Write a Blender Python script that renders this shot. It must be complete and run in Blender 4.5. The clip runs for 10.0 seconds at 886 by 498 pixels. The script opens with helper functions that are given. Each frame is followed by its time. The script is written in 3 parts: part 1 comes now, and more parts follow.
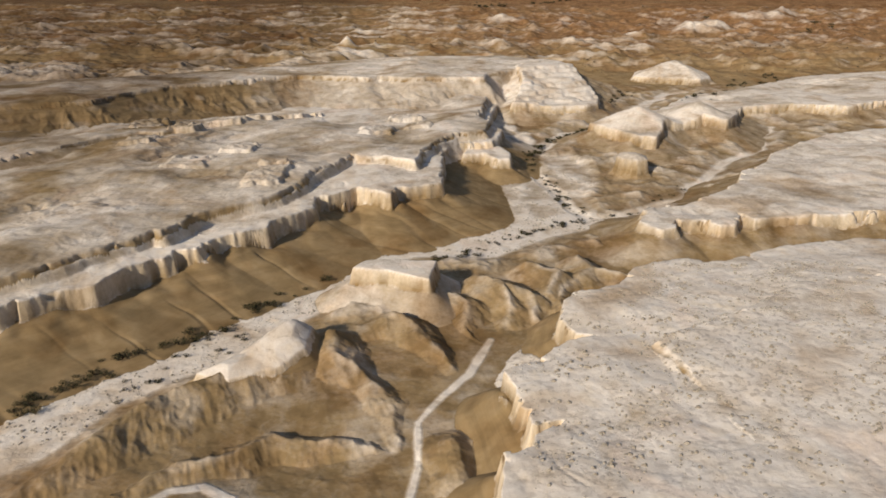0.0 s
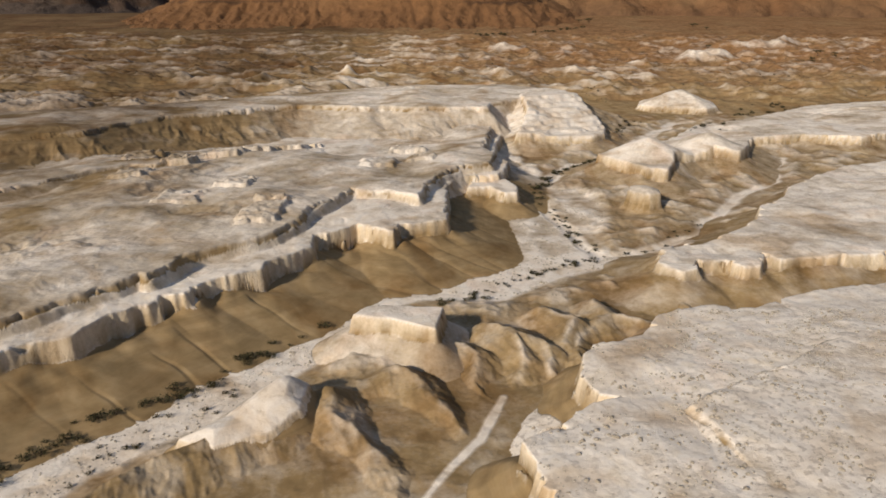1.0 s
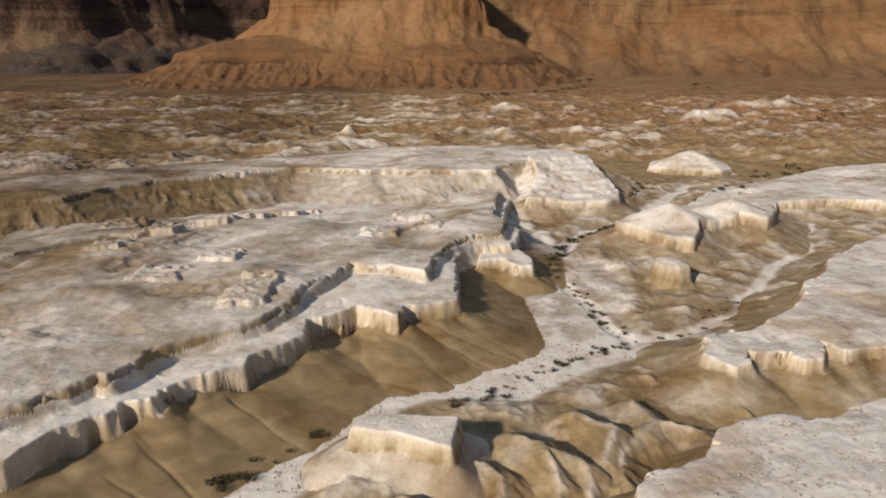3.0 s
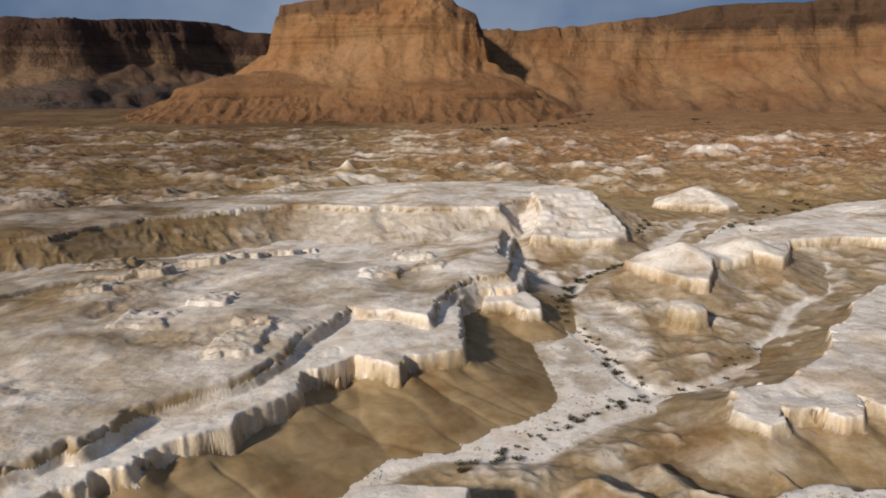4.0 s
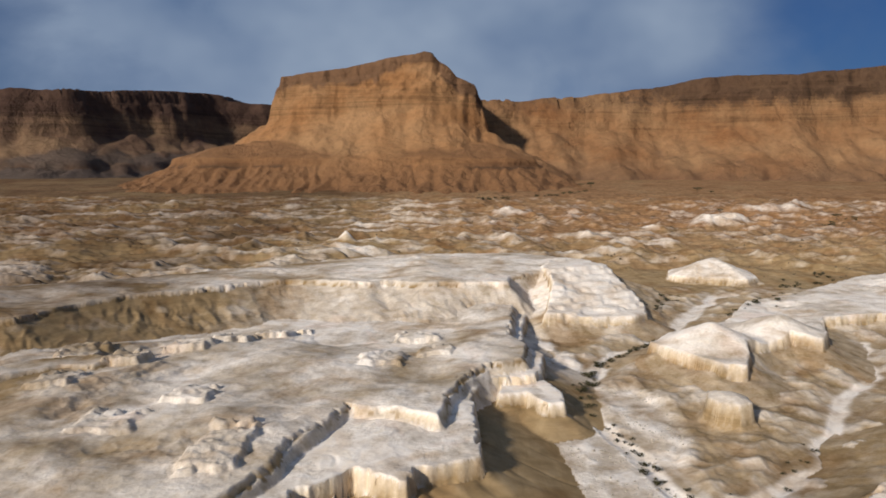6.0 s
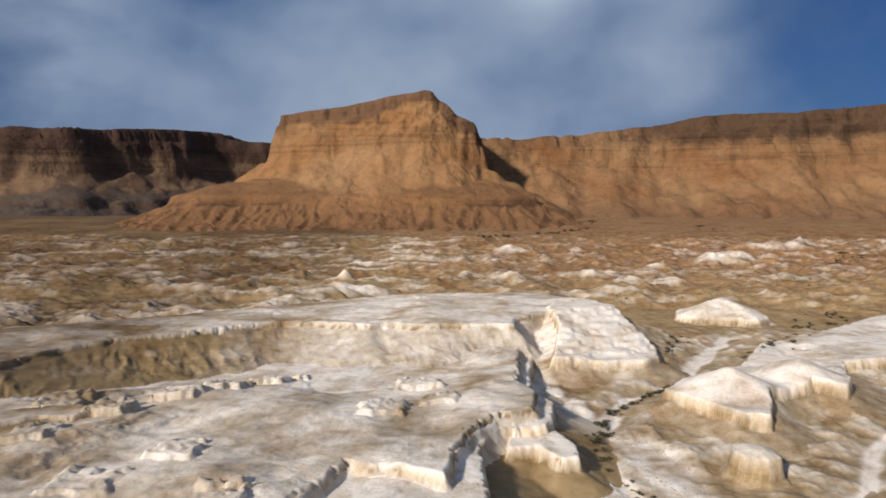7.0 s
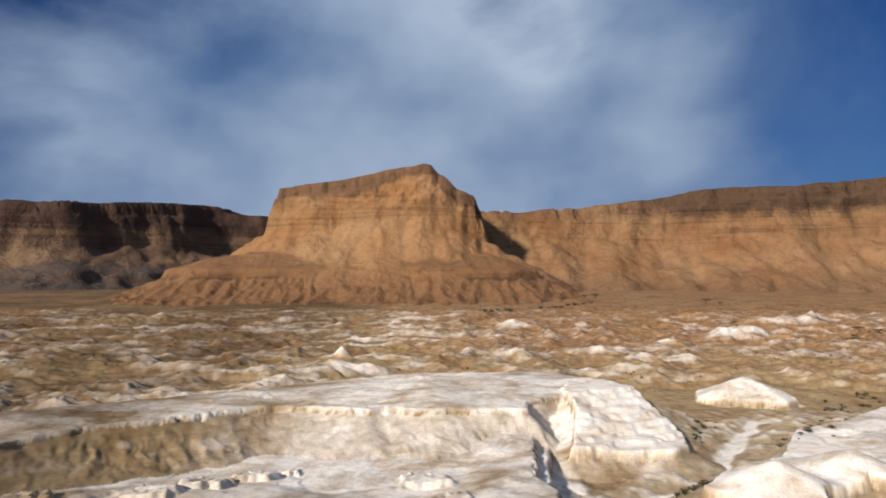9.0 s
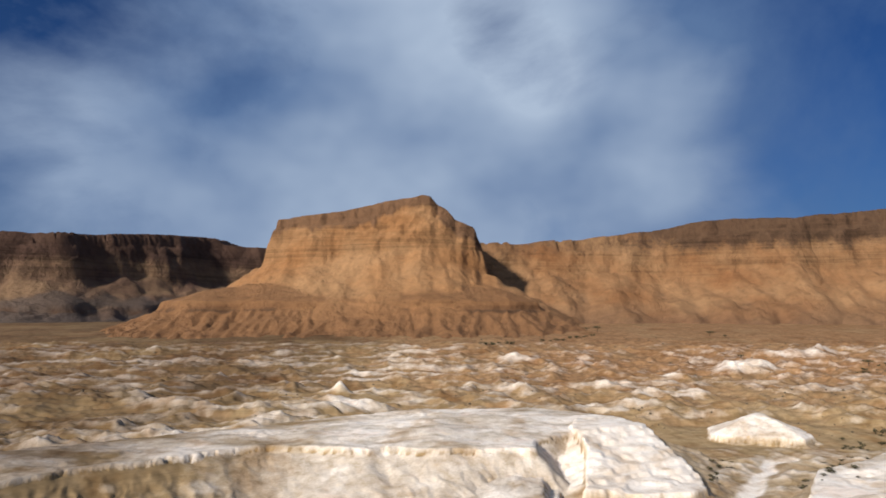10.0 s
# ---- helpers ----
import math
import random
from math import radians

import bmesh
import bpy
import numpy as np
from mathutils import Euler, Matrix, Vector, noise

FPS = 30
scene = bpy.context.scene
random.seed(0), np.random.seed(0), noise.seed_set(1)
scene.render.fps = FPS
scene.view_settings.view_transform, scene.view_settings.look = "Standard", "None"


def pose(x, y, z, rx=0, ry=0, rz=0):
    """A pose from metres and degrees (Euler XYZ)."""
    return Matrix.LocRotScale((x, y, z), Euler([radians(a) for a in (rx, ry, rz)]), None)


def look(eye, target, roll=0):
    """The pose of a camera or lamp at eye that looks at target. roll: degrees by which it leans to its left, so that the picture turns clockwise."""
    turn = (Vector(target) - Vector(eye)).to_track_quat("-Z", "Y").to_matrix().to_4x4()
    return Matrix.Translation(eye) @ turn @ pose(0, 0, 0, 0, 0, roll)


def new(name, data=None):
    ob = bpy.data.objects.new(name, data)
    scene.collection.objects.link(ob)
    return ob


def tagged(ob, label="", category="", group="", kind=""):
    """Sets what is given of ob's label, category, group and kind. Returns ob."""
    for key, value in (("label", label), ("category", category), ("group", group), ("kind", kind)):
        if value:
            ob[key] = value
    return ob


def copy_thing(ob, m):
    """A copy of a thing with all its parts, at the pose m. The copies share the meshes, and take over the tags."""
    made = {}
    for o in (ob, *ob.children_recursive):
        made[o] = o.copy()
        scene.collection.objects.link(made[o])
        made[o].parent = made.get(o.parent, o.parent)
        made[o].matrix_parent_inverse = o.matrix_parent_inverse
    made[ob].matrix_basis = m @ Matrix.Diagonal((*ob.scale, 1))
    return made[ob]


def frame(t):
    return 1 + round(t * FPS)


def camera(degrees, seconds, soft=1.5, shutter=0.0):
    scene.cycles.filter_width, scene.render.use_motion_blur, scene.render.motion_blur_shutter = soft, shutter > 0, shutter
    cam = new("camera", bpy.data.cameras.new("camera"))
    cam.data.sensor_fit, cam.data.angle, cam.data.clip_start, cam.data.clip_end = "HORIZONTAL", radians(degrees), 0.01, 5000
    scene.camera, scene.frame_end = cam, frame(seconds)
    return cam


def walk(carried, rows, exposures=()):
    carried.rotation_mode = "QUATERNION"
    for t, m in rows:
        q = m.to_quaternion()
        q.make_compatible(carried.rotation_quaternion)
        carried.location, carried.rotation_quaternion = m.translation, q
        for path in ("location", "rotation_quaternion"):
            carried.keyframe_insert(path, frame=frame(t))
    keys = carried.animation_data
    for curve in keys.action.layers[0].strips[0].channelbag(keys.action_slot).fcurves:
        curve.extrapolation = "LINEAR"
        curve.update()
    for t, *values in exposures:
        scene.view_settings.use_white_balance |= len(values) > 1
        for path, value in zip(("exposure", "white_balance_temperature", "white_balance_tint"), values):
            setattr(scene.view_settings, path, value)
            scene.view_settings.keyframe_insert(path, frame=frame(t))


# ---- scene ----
cam = camera(65.1, 10.0, soft=1.75)
METRES, EYE, TILT, LEAN, TURN = 100.0, 58.0, 2.2, 3.0, 0.0
ROWS = [
    (0.0, 0.0, 0.0, 0.0, 1.28, -23.2, -2.98),
    (0.5, -0.0081, 0.0533, -0.0029, 1.26, -22.21, -3.0),
    (1.0, -0.0162, 0.1058, -0.0058, 1.26, -21.09, -3.02),
    (1.5, -0.0242, 0.1584, -0.0084, 1.24, -19.98, -3.02),
    (2.0, -0.0318, 0.2099, -0.0115, 1.21, -18.84, -3.03),
    (2.5, -0.0394, 0.2609, -0.0142, 1.2, -17.74, -3.03),
    (4.0, -0.0608, 0.4128, -0.0211, 1.06, -13.75, -3.03),
    (4.5, -0.0685, 0.4627, -0.0224, 0.99, -12.36, -3.03),
    (5.0, -0.0765, 0.5121, -0.0239, 0.95, -11.0, -3.03),
    (5.5, -0.0854, 0.5607, -0.0259, 0.9, -9.62, -3.01),
    (7.0, -0.1097, 0.7031, -0.0311, 0.76, -5.09, -3.0),
    (7.5, -0.1177, 0.751, -0.0333, 0.69, -3.47, -2.98),
    (8.0, -0.1262, 0.7981, -0.0352, 0.64, -1.95, -2.98),
    (8.5, -0.1344, 0.845, -0.0371, 0.58, -0.44, -2.98),
    (9.0, -0.1429, 0.892, -0.0386, 0.52, 0.98, -2.96),
    (9.5, -0.152, 0.9385, -0.0402, 0.45, 2.37, -2.96),
    (10.0, -0.1609, 0.9859, -0.0419, 0.38, 3.64, -2.95),
]
walk(cam, [(t, pose(0, 0, EYE, TILT, LEAN, TURN) @ pose(METRES * x, METRES * y, METRES * z, 90 + pitch, roll, yaw)) for t, x, y, z, yaw, pitch, roll in ROWS], [(0.0, -0.25, 6400, 10), (4.0, -0.2, 5950, 10), (7.0, 0.08, 5850, 10), (10.0, 0.3, 5780, 10)])

# ---- world, sun, exposure ----
SUN_DIR = Vector((-0.62, -0.785, 0.47)).normalized()      # from the ground towards the sun
sun = new("sun", bpy.data.lights.new("sun", "SUN"))
sun.data.energy, sun.data.angle, sun.data.color = 5.0, radians(4.0), (1.0, 0.865, 0.69)
sun.matrix_world = look((0, 0, 300), Vector((0, 0, 300)) - SUN_DIR)

world = bpy.data.worlds.new("world")
scene.world = world
world.use_nodes = True
wn, wl = world.node_tree.nodes, world.node_tree.links
wn.clear()


def wnode(kind, **values):
    n = wn.new(kind)
    for k, v in values.items():
        n.inputs[k].default_value = v
    return n


w_out, w_bg = wn.new("ShaderNodeOutputWorld"), wn.new("ShaderNodeBackground")
w_sky = wn.new("ShaderNodeTexSky")
w_sky.sky_type, w_sky.sun_disc = "NISHITA", False
w_sky.sun_elevation = math.asin(SUN_DIR.z)
w_sky.sun_rotation = math.atan2(SUN_DIR.x, SUN_DIR.y)
w_scale = wn.new("ShaderNodeVectorMath")
w_scale.operation, w_scale.inputs[3].default_value = "SCALE", 0.060
w_co, w_map = wn.new("ShaderNodeTexCoord"), wn.new("ShaderNodeMapping")
w_map.inputs["Scale"].default_value = (1.0, 1.0, 1.45)
w_map.inputs["Location"].default_value = (0.62, 0.3, 0.05)
w_big = wnode("ShaderNodeTexNoise", Scale=2.7, Detail=8.0, Roughness=0.56, Distortion=0.25)


def w_bank(fac, direction, tight, amount):
    """Thickens or thins the cloud round one direction of the sky."""
    dot, power, add = wn.new("ShaderNodeVectorMath"), wn.new("ShaderNodeMath"), wn.new("ShaderNodeMath")
    dot.operation, power.operation, add.operation = "DOT_PRODUCT", "POWER", "MULTIPLY_ADD"
    power.use_clamp = True
    dot.inputs[1].default_value = Vector(direction).normalized()
    power.inputs[1].default_value, add.inputs[1].default_value = tight, amount
    wl.new(w_co.outputs["Generated"], dot.inputs[0])
    wl.new(dot.outputs["Value"], power.inputs[0])
    wl.new(power.outputs[0], add.inputs[0])
    wl.new(fac, add.inputs[2])
    return add.outputs[0]


w_ramp = wn.new("ShaderNodeValToRGB")
w_ramp.color_ramp.elements[0].position, w_ramp.color_ramp.elements[1].position = 0.30, 0.64
w_tone = wnode("ShaderNodeTexNoise", Scale=2.6, Detail=4.0, Roughness=0.5)
w_toner = wn.new("ShaderNodeValToRGB")
w_toner.color_ramp.elements[0].position, w_toner.color_ramp.elements[1].position = 0.33, 0.72
w_toner.color_ramp.elements[0].color = (0.15, 0.235, 0.40, 1)
w_toner.color_ramp.elements[1].color = (0.59, 0.665, 0.755, 1)
w_blue = wn.new("ShaderNodeMix")
w_blue.data_type, w_blue.blend_type, w_blue.inputs[0].default_value = "RGBA", "MULTIPLY", 1.0
w_blue.inputs[7].default_value = (0.30, 0.52, 0.95, 1)
w_mix = wn.new("ShaderNodeMix")
w_mix.data_type = "RGBA"
wl.new(w_sky.outputs[0], w_scale.inputs[0])
wl.new(w_scale.outputs[0], w_blue.inputs[6])
wl.new(w_co.outputs["Generated"], w_map.inputs["Vector"])
wl.new(w_map.outputs[0], w_big.inputs["Vector"])
wl.new(w_map.outputs[0], w_tone.inputs["Vector"])
cover, tone = w_big.outputs["Fac"], w_tone.outputs["Fac"]
for direction, tight, amount in (((-0.36, 0.88, 0.28), 30, 0.12), ((-0.05, 0.97, 0.25), 25, 0.16), ((0.31, 0.88, 0.33), 60, 0.14), ((-0.53, 0.78, 0.39), 70, -0.42),
                                 ((0.063, 0.921, 0.41), 330, -0.22), ((0.58, 0.80, 0.25), 40, -0.22), ((0.41, 0.90, 0.14), 160, -0.10), ((-0.49, 0.86, 0.16), 60, 0.05)):
    cover = w_bank(cover, direction, tight, amount)
for direction, tight, amount in (((0.13, 0.937, 0.325), 500, 0.34), ((0.11, 0.94, 0.34), 60, 0.10), ((0.52, 0.83, 0.22), 22, -0.24), ((-0.36, 0.88, 0.26), 40, -0.03), ((0.02, 0.98, 0.20), 90, -0.04)):
    tone = w_bank(tone, direction, tight, amount)
wl.new(cover, w_ramp.inputs[0])
wl.new(tone, w_toner.inputs[0])
wl.new(w_ramp.outputs[0], w_mix.inputs[0])
wl.new(w_blue.outputs[2], w_mix.inputs[6])
wl.new(w_toner.outputs[0], w_mix.inputs[7])
wl.new(w_mix.outputs[2], w_bg.inputs["Color"])
wl.new(w_bg.outputs[0], w_out.inputs["Surface"])
w_bg.inputs["Strength"].default_value = 0.62


# ---- materials ----
class Nodes:
    """A short hand for building one node material."""

    def __init__(self, name, rough=0.92):
        self.mat = bpy.data.materials.new(name)
        self.mat.use_nodes = True
        self.n, self.l = self.mat.node_tree.nodes, self.mat.node_tree.links
        self.bsdf = self.n["Principled BSDF"]
        self.bsdf.inputs["Roughness"].default_value = rough
        self.bsdf.inputs["Specular IOR Level"].default_value = 0.15
        self.co = self.n.new("ShaderNodeTexCoord").outputs["Object"]

    def noise(self, scale, detail=6, rough=0.6, stretch=(1, 1, 1), distort=0.0):
        m, t = self.n.new("ShaderNodeMapping"), self.n.new("ShaderNodeTexNoise")
        m.inputs["Scale"].default_value = [scale * s for s in stretch]
        t.inputs["Scale"].default_value, t.inputs["Detail"].default_value = 1.0, detail
        t.inputs["Roughness"].default_value, t.inputs["Distortion"].default_value = rough, distort
        self.l.new(self.co, m.inputs["Vector"])
        self.l.new(m.outputs[0], t.inputs["Vector"])
        return t.outputs["Fac"]

    def ramp(self, fac, stops):
        r = self.n.new("ShaderNodeValToRGB")
        e = r.color_ramp.elements
        while len(e) < len(stops):
            e.new(0.5)
        for k, (p, c) in zip(e, stops):
            k.position = p
            k.color = (*c, 1) if isinstance(c, tuple) else (c, c, c, 1)
        self.l.new(fac, r.inputs[0])
        return r.outputs[0]

    def mix(self, fac, a, b, blend="MIX"):
        m = self.n.new("ShaderNodeMix")
        m.data_type, m.blend_type = "RGBA", blend
        for slot, v in ((0, fac), (6, a), (7, b)):
            if isinstance(v, tuple):
                m.inputs[slot].default_value = (*v, 1)
            elif isinstance(v, (int, float)):
                m.inputs[slot].default_value = v
            else:
                self.l.new(v, m.inputs[slot])
        return m.outputs[2]

    def calc(self, op, a, b=0.0, clamp=False):
        m = self.n.new("ShaderNodeMath")
        m.operation, m.use_clamp = op, clamp
        for slot, v in ((0, a), (1, b)):
            if isinstance(v, (int, float)):
                m.inputs[slot].default_value = v
            else:
                self.l.new(v, m.inputs[slot])
        return m.outputs[0]

    def attribute(self, name):
        a = self.n.new("ShaderNodeAttribute")
        a.attribute_name = name
        return a.outputs["Fac"]

    def steep(self):
        """0 on level ground, 1 on an upright face."""
        g, s = self.n.new("ShaderNodeNewGeometry"), self.n.new("ShaderNodeSeparateXYZ")
        self.l.new(g.outputs["Normal"], s.inputs[0])
        return self.calc("SUBTRACT", 1.0, s.outputs["Z"])

    def height(self):
        s = self.n.new("ShaderNodeSeparateXYZ")
        self.l.new(self.co, s.inputs[0])
        return s.outputs["Z"]

    def done(self, colour, bump, strength=0.6, distance=0.3):
        self.l.new(colour, self.bsdf.inputs["Base Color"])
        b = self.n.new("ShaderNodeBump")
        b.inputs["Strength"].default_value, b.inputs["Distance"].default_value = strength, distance
        self.l.new(bump, b.inputs["Height"])
        self.l.new(b.outputs[0], self.bsdf.inputs["Normal"])
        return self.mat


def marl_material():
    """Chalky marl over brown silt: the attribute marl says how much of the white rock lies open."""
    m = Nodes("marl_and_silt")
    marl, rust = m.attribute("marl"), m.attribute("rust")
    fine, mid, big = m.noise(1.3, 6, 0.6), m.noise(0.22, 6, 0.55, distort=0.4), m.noise(0.05, 5, 0.55, distort=0.8)
    white = m.ramp(mid, [(0.24, (0.62, 0.53, 0.41)), (0.38, (0.79, 0.725, 0.63)), (0.56, (0.89, 0.845, 0.775)), (0.78, (0.86, 0.77, 0.62))])
    speck = m.ramp(m.noise(0.95, 3, 0.55, distort=0.3), [(0.40, (0.50, 0.47, 0.45)), (0.47, (1.0, 1.0, 1.0))])
    white = m.mix(m.calc("MULTIPLY", m.attribute("speck"), m.ramp(m.noise(0.06, 3, 0.5), [(0.36, 0.25), (0.54, 0.80)])), white, speck, "MULTIPLY")
    brown = m.ramp(mid, [(0.28, (0.255, 0.182, 0.090)), (0.50, (0.335, 0.245, 0.128)), (0.72, (0.42, 0.318, 0.180))])
    red = m.ramp(mid, [(0.30, (0.20, 0.112, 0.050)), (0.70, (0.38, 0.230, 0.115))])
    brown = m.mix(rust, brown, red)
    # rills and stains on the upright faces; the darkest lines paint in shaded clefts
    streak = m.ramp(m.noise(0.42, 6, 0.6, (1, 1, 0.08)), [(0.33, (0.22, 0.16, 0.09)), (0.375, (0.64, 0.54, 0.39)), (0.50, (0.73, 0.64, 0.49)), (0.68, (0.80, 0.73, 0.60))])
    upright = m.calc("MULTIPLY", m.calc("SUBTRACT", m.steep(), 0.30), 4.0, True)
    white = m.mix(upright, white, streak)
    band = m.ramp(m.noise(0.5, 4, 0.6, (0.05, 0.05, 2.2)), [(0.40, 0.72), (0.58, 1.0)])
    brown = m.mix(0.6, brown, band, "MULTIPLY")
    ragged = m.calc("MULTIPLY", m.calc("SUBTRACT", m.calc("ADD", mid, fine), 1.0), m.calc("ADD", m.calc("MULTIPLY", marl, 0.5), 0.12))
    part_ = m.calc("MULTIPLY", m.calc("SUBTRACT", m.calc("ADD", marl, ragged), 0.20), 1.45, True)
    colour = m.mix(part_, brown, white)
    tint = m.ramp(big, [(0.34, (0.74, 0.63, 0.52)), (0.46, (0.95, 0.90, 0.86)), (0.56, (1.0, 0.97, 0.95)), (0.70, (1.0, 0.90, 0.84))])
    colour = m.mix(1.0, colour, tint, "MULTIPLY")
    # shade over the ground towards the left, put into the colour
    colour = m.mix(m.calc("MULTIPLY", m.attribute("left_shade"), 0.95), colour, (0.38, 0.34, 0.31), "MULTIPLY")
    bump = m.calc("ADD", m.calc("MULTIPLY", mid, 1.2), m.calc("MULTIPLY", fine, 0.35))
    bump = m.calc("MULTIPLY", bump, m.calc("ADD", m.calc("MULTIPLY", part_, 0.86), 0.14))
    return m.done(colour, bump, 0.55, 0.40)


def cliff_material(name, cap, slope, low, base, tall=200.0):
    """Layered desert rock: a dark cap, a bright scree and duller foothills, by the height of the beds."""
    m = Nodes(name)
    mid, fine = m.noise(0.02, 8, 0.65, distort=0.5), m.noise(0.11, 8, 0.7)
    z = m.calc("ADD", m.height(), m.calc("MULTIPLY", m.calc("SUBTRACT", mid, 0.5), 60.0))
    span = m.calc("DIVIDE", m.calc("SUBTRACT", z, base), tall, True)
    pale = tuple(c * 0.5 + g * 0.5 for c, g in zip(slope, (0.37, 0.235, 0.12)))
    col = m.mix(m.ramp(m.noise(0.008, 5, 0.6, (1, 1, 1.8)), [(0.36, 0.0), (0.62, 1.0)]), slope, pale)
    col = m.mix(m.ramp(span, [(0.05, 1.0), (0.30, 0.0)]), col, low)
    col = m.mix(m.calc("MULTIPLY", m.attribute("foot"), 0.75), col, low)
    edge_ = m.calc("MULTIPLY", m.calc("SUBTRACT", m.calc("ADD", m.attribute("cap"), fine), 0.72), 3.2, True)
    col = m.mix(m.calc("MULTIPLY", edge_, 0.9), col, cap)
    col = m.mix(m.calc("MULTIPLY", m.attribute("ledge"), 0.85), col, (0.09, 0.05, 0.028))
    beds = m.ramp(m.noise(0.05, 5, 0.7, (0.05, 0.05, 2.2)), [(0.38, 0.42), (0.54, 1.0)])
    upright = m.calc("MULTIPLY", m.calc("SUBTRACT", m.steep(), 0.34), 3.0, True)
    col = m.mix(m.calc("MULTIPLY", upright, 0.8), col, beds, "MULTIPLY")
    rills = m.ramp(m.noise(0.06, 6, 0.65, (1, 1, 0.16)), [(0.33, 0.62), (0.55, 1.0)])
    col = m.mix(0.45, col, rills, "MULTIPLY")
    col = m.mix(0.6, col, m.ramp(fine, [(0.30, 0.60), (0.55, 1.0)]), "MULTIPLY")
    bump = m.calc("ADD", m.calc("MULTIPLY", mid, 1.5), m.calc("MULTIPLY", fine, m.calc("ADD", m.calc("MULTIPLY", upright, 0.8), 0.3)))
    return m.done(col, bump, 0.8, 8.0)


def leaf_material(name, dark, light):
    m = Nodes(name, 0.8)
    return m.done(m.ramp(m.noise(3.0, 3), [(0.3, dark), (0.7, light)]), m.noise(9.0, 2), 0.3, 0.03)


MARL = marl_material()
BUTTE = cliff_material("butte_rock", (0.150, 0.084, 0.046), (0.315, 0.156, 0.062), (0.215, 0.110, 0.049), 40.0)
RIDGE = cliff_material("ridge_rock", (0.085, 0.050, 0.030), (0.235, 0.112, 0.046), (0.175, 0.100, 0.055), 30.0)
# Cloud shade over this massif is put into its darker rock colours.
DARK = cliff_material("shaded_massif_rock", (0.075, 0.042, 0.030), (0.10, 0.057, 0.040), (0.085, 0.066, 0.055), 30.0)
LEAF = leaf_material("shrub_leaves", (0.030, 0.028, 0.014), (0.085, 0.078, 0.038))
TWIG = leaf_material("shrub_wood", (0.05, 0.035, 0.022), (0.10, 0.07, 0.045))


# ---- terrain arithmetic ----
GRAD = np.random.RandomState(7).rand(512) * 2 * np.pi
PERM = np.random.RandomState(3).permutation(512)


def perlin(x, y, seed=0):
    """Gradient noise, about -0.7 to 0.7."""
    xi, yi = np.floor(x).astype(np.int64), np.floor(y).astype(np.int64)
    fx, fy = x - xi, y - yi
    ux, uy = fx * fx * fx * (fx * (fx * 6 - 15) + 10), fy * fy * fy * (fy * (fy * 6 - 15) + 10)

    def corner(i, j):
        a = GRAD[(PERM[(PERM[(xi + i + seed * 37) & 511] + yi + j) & 511])]
        return np.cos(a) * (fx - i) + np.sin(a) * (fy - j)

    a, b = corner(0, 0), corner(0, 1)
    return (a + ux * (corner(1, 0) - a)) * (1 - uy) + (b + ux * (corner(1, 1) - b)) * uy


def fractal(x, y, size, octaves=4, seed=0, gain=0.5):
    out, amp = np.zeros_like(x), 1.0
    for k in range(octaves):
        out += amp * perlin(x / size, y / size, seed + k)
        size, amp = size / 2.03, amp * gain
    return out


def ridged(x, y, size, octaves=4, seed=0, gain=0.5):
    """Sharp crests and round hollows, 0 to about 1."""
    out, amp, total = np.zeros_like(x), 1.0, 0.0
    for k in range(octaves):
        out += amp * (1 - np.minimum(1, np.abs(perlin(x / size, y / size, seed + k)) * 2.2))
        total += amp
        size, amp = size / 2.1, amp * gain
    return out / total


def inside(x, y, poly):
    """Distance to a closed outline, positive within."""
    best, odd = np.full(x.shape, 1e9), np.zeros(x.shape, bool)
    for (ax, ay), (bx, by) in zip(poly, poly[1:] + poly[:1]):
        ex, ey = bx - ax, by - ay
        h = np.clip(((x - ax) * ex + (y - ay) * ey) / (ex * ex + ey * ey), 0, 1)
        best = np.minimum(best, (x - ax - h * ex) ** 2 + (y - ay - h * ey) ** 2)
        if ay != by:
            odd ^= ((ay > y) != (by > y)) & (x < ex * (y - ay) / ey + ax)
    return np.where(odd, 1, -1) * np.sqrt(best)


def along(x, y, line):
    """Distance to an open line."""
    best = np.full(x.shape, 1e9)
    for (ax, ay), (bx, by) in zip(line, line[1:]):
        ex, ey = bx - ax, by - ay
        h = np.clip(((x - ax) * ex + (y - ay) * ey) / (ex * ex + ey * ey), 0, 1)
        best = np.minimum(best, (x - ax - h * ex) ** 2 + (y - ay - h * ey) ** 2)
    return np.sqrt(best)


def smooth(v):
    v = np.clip(v, 0, 1)
    return v * v * (3 - 2 * v)


# Stream beds and tracks, in plan.
WADI = [(-150, -20), (-95, 45), (-61, 80), (-57, 92), (-45, 105), (-33, 123), (-25, 143), (-13, 158), (6, 157), (18, 169), (35, 179)]
STREAM = [(35, 179), (31, 202), (25, 238), (33, 266), (47, 285), (60, 293), (63, 300), (75, 322), (93, 350), (114, 382), (122, 386)]
BRANCH = [(35, 179), (53, 188), (67, 198), (75, 215), (96, 242), (116, 262), (122, 282), (135, 300)]
TRACK = [(-7, 40), (-5.5, 69), (-4.8, 75), (-5.3, 85), (-2.2, 91), (2.3, 98), (6.4, 110)]
LOOP = [(-46, 52), (-39, 66), (-36, 70), (-32, 71.5), (-28, 69), (-25, 62), (-23, 50)]
FAN = [(-26, 145), (-14, 168), (-6, 185), (3, 203), (24, 230), (30, 205), (34, 182), (18, 170), (4, 158), (-8, 150)]
EAST_FAN = [(30, 250), (41, 250), (46, 231), (46, 215), (38, 197), (39, 183), (33, 201)]
